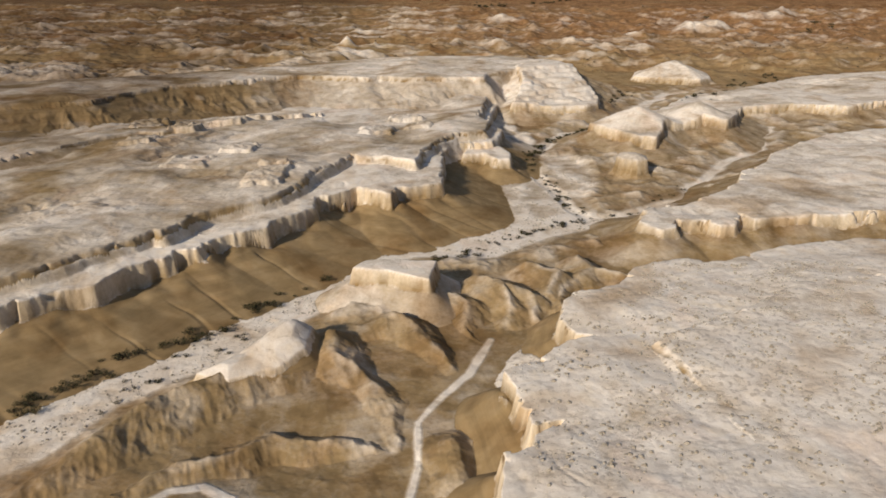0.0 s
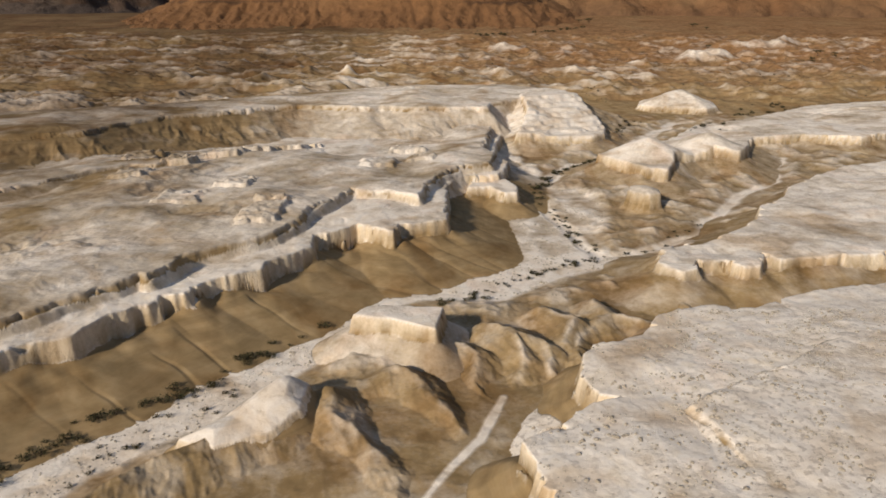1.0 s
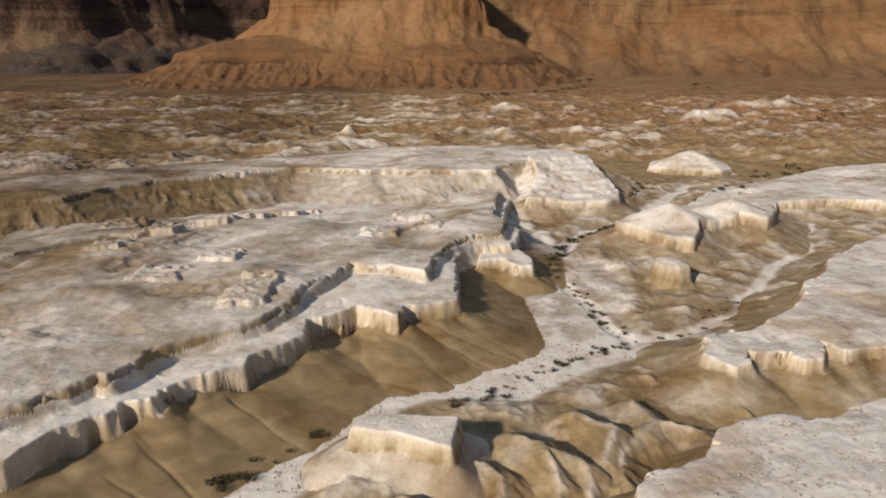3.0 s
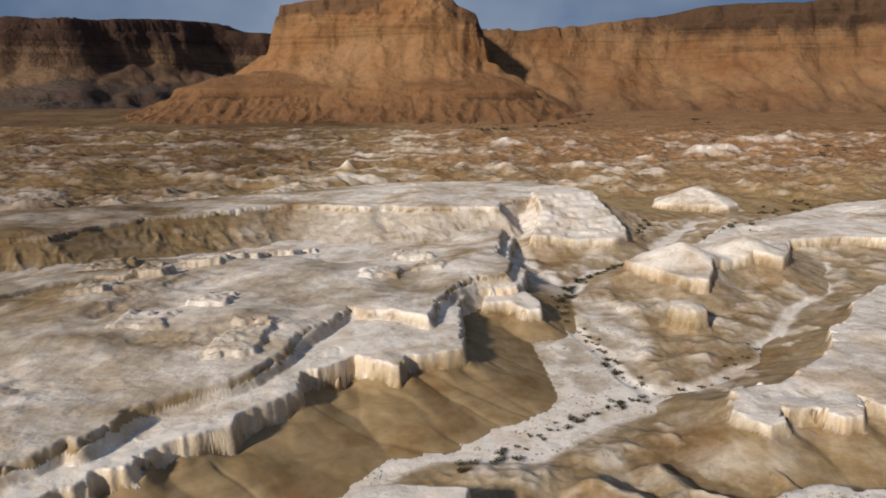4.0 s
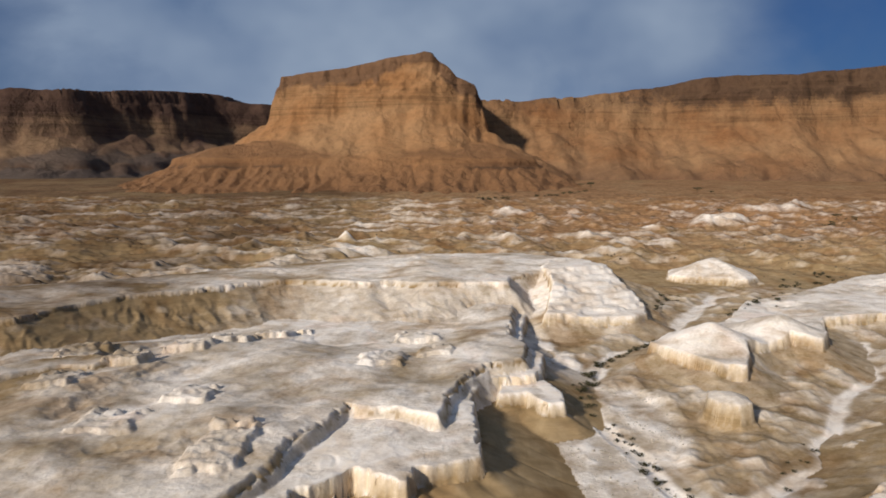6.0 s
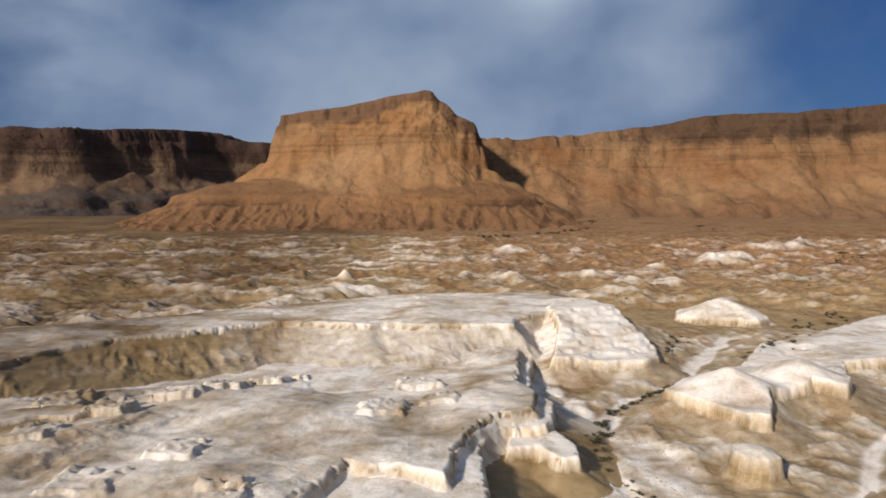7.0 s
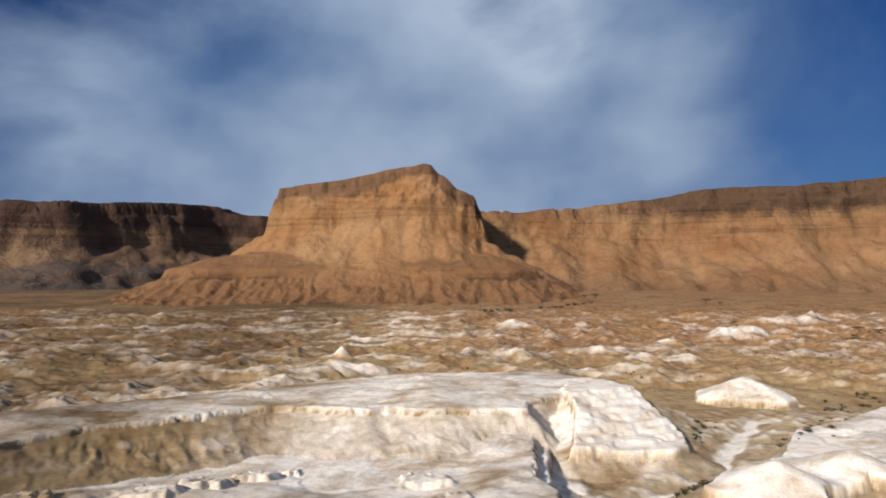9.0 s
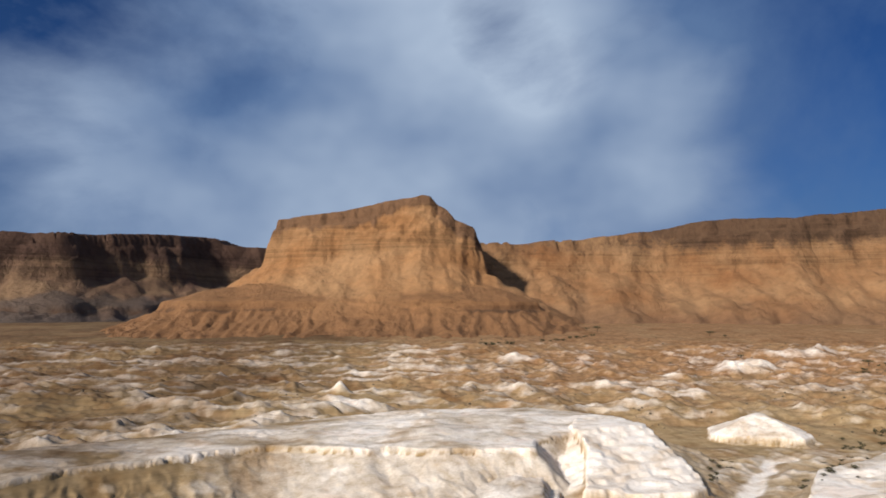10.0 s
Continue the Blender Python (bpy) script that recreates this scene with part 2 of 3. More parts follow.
HILLS = [(-75, 20), (-57, 62), (-48, 84), (-40, 96), (-27, 108), (-17, 113), (0, 133), (20, 150), (40, 152), (70, 157), (62, 136), (30, 122), (15, 98), (3, 82), (2, 60), (0, 20)]

# Crests of the silt hills: plan and height along each.
CRESTS = [
    [(-66, 56, 1.6), (-50, 78, 2.5), (-43, 87, 2.0), (-36, 93, 1.7), (-28, 98, 1.6), (-25, 103, 1.5)],
    [(-23, 109, 2.2), (-19, 101, 1.4), (-14, 95, 0.2), (-9, 89, -0.6), (-8, 80, -1.4)],
    [(-17, 116, 2.6), (-8, 113, 1.2), (-3, 104, 0.2), (-1, 99, -0.8)],
    [(-3, 126, 1.2), (3, 121, 1.6), (2, 113, -0.4), (5, 108, -1.2)],
    [(3, 134, 1.8), (9, 127, 3.0), (11, 119, 1.4), (8, 113, -0.8)],
    [(9, 127, 3.0), (15, 124, 1.6), (15, 117, 0.0)],
    [(16, 140, 2.0), (21, 133, 2.8), (18, 126, 1.2)],
    [(27, 145, 1.4), (29, 137, 1.8), (22, 129, 0.9), (20, 121, 0.6)],
    [(29, 137, 1.8), (37, 135, 1.0), (36, 129, 1.6)],
    [(44, 148, 1.0), (47, 140, 0.8), (44, 134, 1.4)],
    [(-48, 60, -0.6), (-36, 74, -0.9), (-25, 80.5, -1.2), (-15, 80, -1.4), (-9, 79, -2.0)],
    [(0, 78, 1.0), (2, 72, 1.6), (3, 64, 1.2)],
]
# Low hills of pale marl on the plain: place, height and half-widths.
MOUNDS = [(-92, 452, 5.5, 26, 8), (-60, 462, 3.0, 20, 6), (-77, 504, 6.0, 3.5, 3.5), (13, 529, 6, 9, 9), (31, 536, 6.5, 10, 8), (199, 630, 8, 17, 12), (224, 640, 7, 12, 9), (221, 546, 3.5, 15, 8), (289, 717, 7, 26, 12),
          (325, 735, 6, 22, 10), (95, 560, 4, 22, 10), (150, 600, 4, 16, 9), (120, 520, 4.5, 24, 9), (-20, 640, 4, 20, 8), (40, 690, 5, 16, 7), (70, 480, 4, 24, 9)]

# Flat patches of washed-out marl: place and half-widths.
PALE_FLATS = [(27, 270, 4.5, 13), (22, 292, 3, 6)]

# Each plateau: outline, height of the rim, what the top does, the cliff's height and the scree's slope.
LEFT_LOW = [(-70, 111.5), (-66, 114), (-63.7, 120), (-60, 126), (-57.5, 128), (-57.8, 130.5), (-52.6, 133), (-52.5, 138), (-46.6, 142.5), (-42.5, 146), (-42.5, 150), (-38.8, 155), (-35, 161), (-36.4, 169.5),
            (-30, 172.5), (-27, 177), (-24, 176), (-16.9, 172), (-16, 178.5), (-8.2, 181), (-3.8, 183.5), (-4.5, 200), (-5, 222), (1, 233), (12, 236), (14, 240), (17, 258), (12, 270), (14, 290), (20, 325), (0, 345), (-300, 345), (-320, -60), (-150, 20), (-100, 72)]
LEFT_UP = [(-73.4, 117.5), (-71.5, 121.6), (-65.6, 129.7), (-63, 135), (-61, 134), (-59.8, 139), (-58.6, 146.4), (-50.3, 155), (-47, 158), (-44, 162.4), (-40.3, 172.7), (-39.7, 182), (-35, 195), (-31.9, 204),
           (-19.3, 201.4), (-12.2, 197), (-10.6, 211), (-7, 224), (-1, 236), (9, 241), (12, 258), (8, 270), (10, 290), (14, 325), (-20, 345), (-300, 345), (-320, -40), (-150, 40), (-103, 80)]
SPUR = [(2, 226), (9, 228), (13, 219), (17, 220), (18, 228), (15, 238), (4, 236)]
ESCARPMENT = [(-400, 150), (-200, 228), (-133, 252), (-129, 275), (-118, 292), (-97, 309), (-84, 322), (-74, 329), (-55, 326), (-41, 322), (-37, 326), (-20, 322), (6, 323), (12, 324), (14, 340), (26, 352), (44, 360), (58, 372), (56, 394), (28, 424), (-30, 420), (-70, 388), (-110, 352), (-150, 322), (-220, 290), (-420, 225)]
WHITE_SLOPE = [(24, 306), (36, 308), (48, 310), (57, 312), (64, 319), (65.5, 329), (63, 348), (58, 368), (52, 388), (38, 388), (30, 362), (31, 336)]
UPPER_STEP = [(-135, 172), (-120, 200), (-113, 216), (-105, 226), (-97, 225), (-94, 231), (-102, 236), (-114, 230), (-124, 219), (-142, 196), (-190, 155), (-300, 95), (-320, 60), (-190, 110)]
TWIN = [(52, 272), (58, 260), (65, 248), (71, 247), (75, 255), (78, 264), (88, 271), (96, 275), (105, 272), (111, 281), (117, 294), (126, 312), (150, 318), (172, 312), (190, 322), (230, 335), (330, 350), (460, 420), (360, 470), (200, 415), (140, 362), (112, 345), (88, 305), (66, 290)]
PYRAMID = [(102, 416), (112, 411), (122, 409), (137, 402), (146, 412), (150, 430), (146, 456), (122, 452), (108, 436)]
BLOCK = [(52.4, 224), (54, 220.5), (58, 219.3), (61.6, 221), (62.6, 226), (60.5, 230), (54.5, 230)]
NEAR_MESA = [(-20.5, 126.5), (-18.3, 130.5), (-12, 131), (-4.2, 130), (-5.2, 121.5), (-8, 122.5), (-13, 125)]
KNOB = [(-40, 93), (-34, 101), (-28, 108), (-24.8, 106), (-24.8, 100), (-28, 96), (-35, 92)]
RIGHT = [(4, -150), (2, 20), (5, 50), (5.4, 60), (5.8, 66.7), (9.6, 69), (9.8, 71), (13.5, 74), (9.6, 73), (9, 77), (7, 86), (12, 89), (14, 91.5), (16.6, 94.7), (22, 97), (19, 98), (17.4, 103.6), (19.2, 110.5), (21, 113.5), (26.5, 116), (30.4, 118), (34.6, 126),
         (44.7, 130.5), (53.8, 129.6), (59.3, 133), (68, 138), (76, 141), (110, 147), (200, 160), (420, 190), (420, -300), (40, -300)]
RIGHT_UP = [(30.5, 93), (33, 84), (33.5, 76), (36, 66), (44, 40), (60, -150), (400, -150), (400, 150), (200, 140), (120, 128), (84, 120), (66, 117), (58, 112), (48, 104), (38, 98)]
SHELF = [(43.6, 157), (45, 152.5), (47.5, 151), (51, 153), (52, 157), (59, 158.5), (61.6, 154.5), (65.2, 155.4), (68.5, 160), (69.5, 163), (71.2, 158), (76.4, 160.6), (90, 163), (130, 170), (220, 185), (420, 220), (460, 330), (330, 315), (230, 300), (170, 275), (140, 262),
         (118, 242), (104, 228), (97, 215), (86, 205), (80, 192), (67.6, 179), (58.2, 171), (47.5, 167)]


def rise(x, y, cx, cy, r, h):
    """A rounded mound on a top."""
    return h * np.exp(-((x - cx) ** 2 + (y - cy) ** 2) / (r * r))


def strata(h, bed):
    """Turns an even slope into worn ledges of bedded rock."""
    f = h / bed - np.floor(h / bed)
    return bed * (np.floor(h / bed) + 0.5 * f + 0.5 * smooth((f - 0.7) / 0.3))


# Small broken outcrops on the plateau: place, half-widths and height.
OUTCROPS = [(-92, 231, 5, 3, 2.4), (-82, 248, 6, 3, 1.9), (-74, 260, 6, 3, 1.8), (-65, 272, 6, 3, 2.0), (-58, 279, 4, 2.5, 1.7), (-48, 300, 6, 3, 2.4), (-37, 301, 6, 2.5, 1.9), (-27, 301, 5, 3, 2.4), (-108, 238, 6, 4, 1.6),
            (-50, 174, 5, 6, 1.2), (-66, 204, 5, 3, 1.2), (-20, 268, 7, 3, 1.3), (-28, 240, 6, 4, 1.3), (-14, 248, 5, 3, 1.0), (-100, 212, 5, 3, 1.2), (-76, 188, 6, 3, 0.9)]


def outcrops(x, y):
    """Blocky little cliffs, steep towards the viewer's side and fading into the plateau behind."""
    out = np.zeros_like(x)
    for cx, cy, rx, ry, h in OUTCROPS:
        hit = (np.abs(x - cx) < 3 * rx) & (np.abs(y - cy) < 5 * ry)
        u_, v_ = (x[hit] - cx) / rx, (y[hit] - cy) / ry
        v_ = np.where(v_ > 0, v_ / 2.5, v_) + 0.8 * perlin(x[hit] / 2.6, y[hit] / 2.6, 44)
        r_ = np.maximum(np.abs(u_ + 0.35 * perlin(x[hit] / 4.0, y[hit] / 4.0, 45)), np.abs(v_))
        out[hit] = np.maximum(out[hit], 0.85 * h * smooth((1.05 - r_) * 4.5) * (0.75 + 0.5 * ridged(x[hit], y[hit], 3.2, 2, 46)))
    return out


def peak(x, y, cx, cy, r, h):
    """A blunt cone on a top."""
    away = np.sqrt((x - cx) ** 2 + (y - cy) ** 2 + 4)
    return h * np.maximum(1 - away / r, 0) ** 1.15


PLATEAUS = [
    # name, label, outline, top, cliff, scree slope, ruggedness
    ("lower_bench", "cream marl bench with fluted cliffs over brown scree", LEFT_LOW, lambda x, y, d: 7.3 + 0.02 * np.minimum(d, 40), 3.8, 0.35, 1.0),
    ("marl_plateau", "broad pale marl plateau with a broken stepped rim", LEFT_UP, lambda x, y, d: 10.2 + 0.02 * np.minimum(d, 60) - 4.2 * smooth((y - 228) / 62) * smooth((2 - x) / 34) + rise(x, y, -45, 185, 9, 0.9) + outcrops(x, y), 1.2, 1.4, 0.9),
    ("upper_marl_step", "low pale marl step on the plateau with grey scree", UPPER_STEP, lambda x, y, d: 12.4 + 0.01 * np.minimum(d, 60), 0.9, 0.40, 0.9),
    ("marl_spur", "low cream marl spur below the plateau rim", SPUR, lambda x, y, d: 5.2 + 0 * x, 3.0, 0.6, 0.5),
    ("marl_escarpment", "long tan escarpment with gullied face and white rim", ESCARPMENT, lambda x, y, d: 18.2 + 0.05 * np.minimum(d, 75), 1.6, 0.38, 1.3),
    ("sloping_marl_terrace", "bright white sloping marl terrace with fluted front cliff", WHITE_SLOPE, lambda x, y, d: strata(7.6 + 0.26 * np.clip(y - 316 - 0.5 * (x - 52) + 7 * fractal(x, y, 19, 4, 171, 0.6), 0, 46), 1.5), 2.8, 0.5, 0.9),
    ("twin_marl_mesa", "pale twin-humped marl mesa with cream cliffs", TWIN, lambda x, y, d: 7.2 + peak(x, y, 71, 271, 17, 8.0) + peak(x, y, 98, 285, 18, 7.0) + 0.012 * np.clip(x - 120, 0, 200), 3.2, 0.42, 0.9),
    ("pyramid_mesa", "small white mesa with a low pyramid cap", PYRAMID, lambda x, y, d: 7.4 + 0.42 * np.clip(d, 0, 18), 2.6, 0.4, 0.6),
    ("marl_block", "isolated cream marl block on brown ground", BLOCK, lambda x, y, d: 5.0 + 0.35 * np.clip(d, 0, 3), 4.6, 1.1, 0.25),
    ("near_marl_mesa", "small flat white marl mesa with sunlit cliff", NEAR_MESA, lambda x, y, d: 5.6 + 0 * x, 2.6, 0.75, 0.45),
    ("marl_knob", "rounded sunlit white marl knob beside the stream bed", KNOB, lambda x, y, d: 1.4 + peak(x, y, -28, 104, 9, 3.4) + 0.5 * np.clip(d, 0, 2), 0.9, 0.8, 0.4),
    ("near_plateau", "wide speckled white marl plateau with sunlit rim", RIGHT, lambda x, y, d: 6.4 + 0.055 * np.minimum(d, 45) + 0.02 * np.maximum(0, 100 - y), 3.6, 0.75, 0.8),
    ("near_upper_step", "low smooth step of white marl on the plateau", RIGHT_UP, lambda x, y, d: 8.1 + 0.035 * np.minimum(d, 40), 0.8, 0.5, 0.8),
    ("marl_shelf", "pale marl shelf with a curved cream cliff", SHELF, lambda x, y, d: 5.5 + 0.02 * np.minimum(d, 60), 2.6, 0.42, 0.8),
]


def lowland(x, y):
    z = np.interp(y, [-400, 200, 290, 400, 450, 520, 600, 700, 913, 1100, 1600], [-1.8, -1.8, 0.0, 3.2, 6.5, 9, 13, 21, 43, 54, 60])
    return z + np.maximum(11 - z, 0) * smooth((-x - 40) / 70) * smooth((y - 240) / 90)


def crest(x, y, slope):
    """The height of straight-sided ridges along the crests."""
    best = np.full(x.shape, -9.0)
    for line in CRESTS:
        for (ax, ay, az), (bx, by, bz) in zip(line, line[1:]):
            ex, ey = bx - ax, by - ay
            h = np.clip(((x - ax) * ex + (y - ay) * ey) / (ex * ex + ey * ey), 0, 1)
            away = np.sqrt((x - ax - h * ex) ** 2 + (y - ay - h * ey) ** 2 + 0.06)
            best = np.maximum(best, az + h * (bz - az) - slope * away)
    return best


def ledges(x, y, cos, sin, seed, step=0.55, drawn=3.2, size=17):
    """Broken low steps of the bedded rock, drawn out along one direction."""
    a, b = (x * cos + y * sin) / drawn, -x * sin + y * cos
    f = 2.8 * fractal(a, b, size, 4, seed, 0.38)
    return step * (np.floor(f) + smooth((f - np.floor(f) - 0.82) / 0.18))


def terrain(x, y):
    """Height, the share of white marl, the share of rust and the owner of each place."""
    z = lowland(x, y)
    hill = inside(x, y, HILLS)
    rug = ridged(x + 0.5 * y, y - 0.3 * x, 12, 4, 11, 0.5)
    wx, wy = x + 1.5 * fractal(x, y, 8, 4, 13), y + 1.5 * fractal(x, y, 8, 4, 16)
    top = crest(wx, wy, 0.55)
    hollow = -1.5 - 1.9 * np.exp(-((x + 24) ** 2 / 240 + (y - 78) ** 2 / 120)) + 0.4 * rug
    gully = ridged(x * 0.9 + 0.5 * y, 0.35 * y - 0.3 * x, 4.5, 3, 12, 0.5)
    silt = np.maximum(top + 0.45 * (rug - 0.4) + 0.6 * (gully - 0.6), hollow)
    spine = np.min([along(wx, wy, [p[:2] for p in line]) for line in CRESTS], 0)
    z = z + smooth(hill / 6 + 0.35) * (silt - z)
    sx_, sy_ = x + 3.2 * fractal(x, y, 17, 2, 23), y + 3.2 * fractal(x, y, 17, 2, 26)
    wadi, stream, branch, track = along(x, y, WADI), along(sx_, sy_, STREAM), along(sx_, sy_, BRANCH), np.minimum(along(x, y, TRACK), along(x, y, LOOP) - 0.1)
    bed = np.minimum(np.minimum(wadi - 5.5, stream - 1.5), branch - 0.8)
    wob = fractal(x, y, 9, 4, 21)
    rough = smooth((bed + 2 * wob) / 9)
    fan = np.maximum(smooth(inside(x, y, FAN) / 5 + 0.4), 0.8 * smooth(inside(x, y, EAST_FAN) / 5 + 0.4))
    near = smooth((430 - y) / 60)
    low = ridged(x, y, 21, 4, 31)
    z = z + near * rough * (1 - 0.88 * fan) * (2.6 * low ** 1.4 + 0.4 * wob) * (1 - smooth(hill / 6 + 0.5)) + 0.10 * fractal(x, y, 2.6, 3, 40)
    z = z - near * 0.5 * smooth(1 - np.minimum(stream - 0.5, branch) / 2.5)
    lane = smooth(1 - track / 4.5)
    z = z - np.maximum(z + 1.1 + 0.01 * (y - 85), 0) * lane * 0.8
    # badlands towards the mountain
    far = smooth((y - 405 + 130 * smooth((-x - 40) / 80)) / 60) * (1 - smooth((y - 740) / 150) * 0.9)
    left = smooth(0.45 - x / 160)
    bad = ridged(x * (0.30 + 0.3 * (1 - left)) + 0.10 * y, y * 1.0 - 0.16 * x, 26, 4, 51, 0.45)
    knolls = ridged(x, y, 46, 4, 57, 0.34) ** 2.2
    z = z + far * (left * (5.0 * bad ** 2.0 + 3.5 * knolls) + (1 - left) * (6.0 * knolls + 3.0 * bad ** 2) + 0.7 * fractal(x, y, 11, 4, 55) + 1.5 * (ridged(x * 0.55 + 0.12 * y, y, 9, 3, 58, 0.55) - 0.6) + left * ledges(x, y, 0.98, 0.18, 181, 1.5, 4.0, 24)) + smooth((y - 405) / 60) * 3.0 * left * np.clip(1 - (y - 450) / 300, 0, 1)
    marl = np.full(x.shape, 0.06) + 0.62 * smooth(1 - bed / 2.2) + 0.48 * fan * (0.8 + 0.6 * wob) + 0.8 * smooth(1.15 - track / 0.85 + 0.5 * wob)
    patch = smooth(0.5 + 1.3 * fractal(x, y, 60, 3, 61))
    marl += far * (left * 0.62 * smooth(bad * 2.4 - 1.15) + (1 - left) * 0.30 * smooth(knolls * 2.2 - 0.2)) * (0.45 + 0.55 * patch) + far * (0.30 * fractal(x * 0.6, y, 9, 4, 64, 0.6) - 0.04)
    for cx, cy, ch, rx, ry in MOUNDS:
        g = np.exp(-((x - cx) / rx) ** 2 - ((y - cy) / ry) ** 2)
        z = z + 0.85 * ch * g * (0.55 + 0.7 * bad)
        marl += 0.36 * smooth(g * 1.7 - 0.1) * (0.5 + 0.8 * bad)
    marl += near * (0.30 * smooth(low * 2 - 1.0 + wob) * (1 - smooth(hill / 3)) + smooth(hill / 3) * (0.34 * smooth(0.9 - spine / 1.6) * smooth(0.4 + 1.6 * wob) + 0.15 + 0.16 * smooth(fractal(x + 0.5 * y, y - 0.3 * x, 13, 4, 77) * 2.4)) + 0.19 * (1 - smooth(hill / 3)))
    for cx, cy, rx, ry in PALE_FLATS:
        marl += 0.75 * smooth(1.3 - np.sqrt(((x - cx) / rx) ** 2 + ((y - cy) / ry) ** 2) + 0.6 * wob)
    rust = smooth((y - 400) / 280) * (0.35 + 0.6 * (1 - left) + 0.5 * fractal(x, y, 90, 3, 71)) + 0.35 * smooth(fractal(x, y, 22, 3, 73) * 2)
    # share of painted shade: grows to the left and with distance
    left_shade = (smooth((-x - 40) / 130) * smooth((y - 110) / 160) + 0.10 * smooth((y - 380) / 120) * smooth(0.7 - x / 250)) * (0.8 + 0.5 * fractal(x, y, 70, 3, 66))
    owner, zone = np.zeros(x.shape, np.int32), np.zeros(x.shape, np.int8)
    for n, (name, label, poly, top, cliff, slope, rugged) in enumerate(PLATEAUS, 1):
        px, py = [p[0] for p in poly], [p[1] for p in poly]
        box = (x > min(px) - 45) & (x < max(px) + 45) & (y > min(py) - 45) & (y < max(py) + 45)
        bx, by = x[box], y[box]
        flute = 0.75 * fractal(bx, by, 9, 3, 80 + n) + 0.8 * (ridged(bx, by, 3.6, 2, 90 + n) - 0.5) * (0.4 + smooth(fractal(bx, by, 20, 2, 95) * 3))
        cleft = smooth(1 - np.abs(perlin(bx / 7.5, by / 7.5, 97 + n)) * 11) * smooth(0.4 + 2 * perlin(bx / 25, by / 25, 99 + n))
        raw = inside(bx, by, poly)
        d = raw + max(rugged, 0.5) * flute - 1.3 * cleft * min(1, rugged * 1.5)
        tops = top(bx, by, np.maximum(d, 0))
        turn = (0.53, 0.85) if max(py) < 400 and min(px) < -60 else (0.97, 0.24)
        if name in ("near_plateau", "marl_shelf"):
            turn = (0.60, 0.80)
        blocky = name in ("near_plateau", "marl_shelf")
        crag = smooth(fractal(bx, by, 34, 2, 127 + n) * 2.6 - 0.35)
        beds = ledges(bx, by, *turn, 107 + n, 0.5, 1.8 if blocky else 3.4) * (0.25 + crag) + ledges(bx, by, *turn, 117 + n, 0.12, 2.6, 9) + crag * (0.9 * ridged(bx, by, 6.5, 3, 118 + n) - 0.3)
        if name == "near_plateau":
            beds = beds * (0.12 + 0.7 * np.exp(-np.maximum(d, 0) / 13))
        elif name == "near_upper_step":
            beds = beds * 0.15
        hump = {"marl_plateau": 2.0, "lower_bench": 0.8, "marl_shelf": 2.2, "near_plateau": 1.5, "marl_escarpment": 1.6, "twin_marl_mesa": 1.6}.get(name, 0.8)
        out = np.maximum(-d, 0)
        wall = 0.75 + 0.2 * rugged
        calm = raw + rugged * 0.9 * fractal(bx, by, 22, 3, 85 + n)
        q = np.maximum(-calm - wall, 0)
        swell = smooth(d / 9) * (hump * fractal(bx, by, 34, 5, 100 + n, 0.46) + beds) + 0.5 * fractal(bx, by, 9, 3, 104 + n) * smooth(1 - d / 9) * np.exp(-q / 1.6) + 0.10 * fractal(bx, by, 3.4, 3, 103) * np.exp(-q / 3)
        rills = 0.34 * (ridged(bx + 1.5 * fractal(bx, by, 6, 2, 121), by, 7, 3, 120 + n, 0.4) - 0.7) * smooth(q / 4)
        if name == "lower_bench":
            ax_, dn = 0.5 * bx + 0.86 * by, 0.86 * bx - 0.5 * by
            cut_ = smooth(1 - np.abs(perlin(ax_ / 9 + 0.12 * perlin(dn / 9, ax_ / 9, 172), dn / 90, 173)) * 15)
            rills = 0.4 * rills - 0.26 * cut_ * smooth(q / 3) * smooth(0.6 + 2 * perlin(ax_ / 30, dn / 30, 174))
        if name == "marl_escarpment":
            rills = 0.5 * rills + 2.4 * (ridged(bx + 0.5 * by + 2 * fractal(bx, by, 7, 2, 31), 0.4 * by, 9, 3, 161, 0.5) - 0.75) * smooth(q / 5) * (0.3 + 0.7 * smooth(0.5 + 2 * fractal(bx, by, 40, 2, 163)))
            slope = 0.42 + 0.69 * smooth((bx + 12) / 24)
        h = tops + swell * min(1, rugged + 0.15) - cliff * smooth(out / wall) * (1 + 0.7 * fractal(bx, by, 13, 3, 130 + n) * np.exp(-q / 3.5)) - slope * q * (1 - 0.25 * np.minimum(q / 22, 1)) + rills * (0.4 + slope)
        pale = {"marl_plateau": 0.6, "marl_escarpment": 0.68, "upper_marl_step": 0.55, "near_plateau": 0.98, "near_upper_step": 1.05, "sloping_marl_terrace": 1.0, "pyramid_mesa": 0.92}.get(name, 0.82)
        low_pale = {"lower_bench": 0.0, "marl_plateau": 0.6, "sloping_marl_terrace": 0.30, "twin_marl_mesa": 0.28, "marl_block": 0.26, "pyramid_mesa": 0.30, "marl_shelf": 0.22, "near_marl_mesa": 0.42, "near_upper_step": 0.8, "upper_marl_step": 0.3}.get(name, 0.12)
        if name in ("marl_plateau", "marl_escarpment"):
            pale = 0.44 + (pale - 0.40) * smooth((bx + 135) / 90)
        if name == "sloping_marl_terrace":
            low_pale = 0.30 + 0.55 * smooth((36 - bx) / 6) * smooth((by - 312) / 8)
        if name == "lower_bench":
            low_pale = 0.6 * smooth((by - 236) / 24)
        if name == "marl_escarpment":
            low_pale = 0.12 + 0.42 * smooth((bx + 110) / 60)
        old = z[box]
        win = h > old
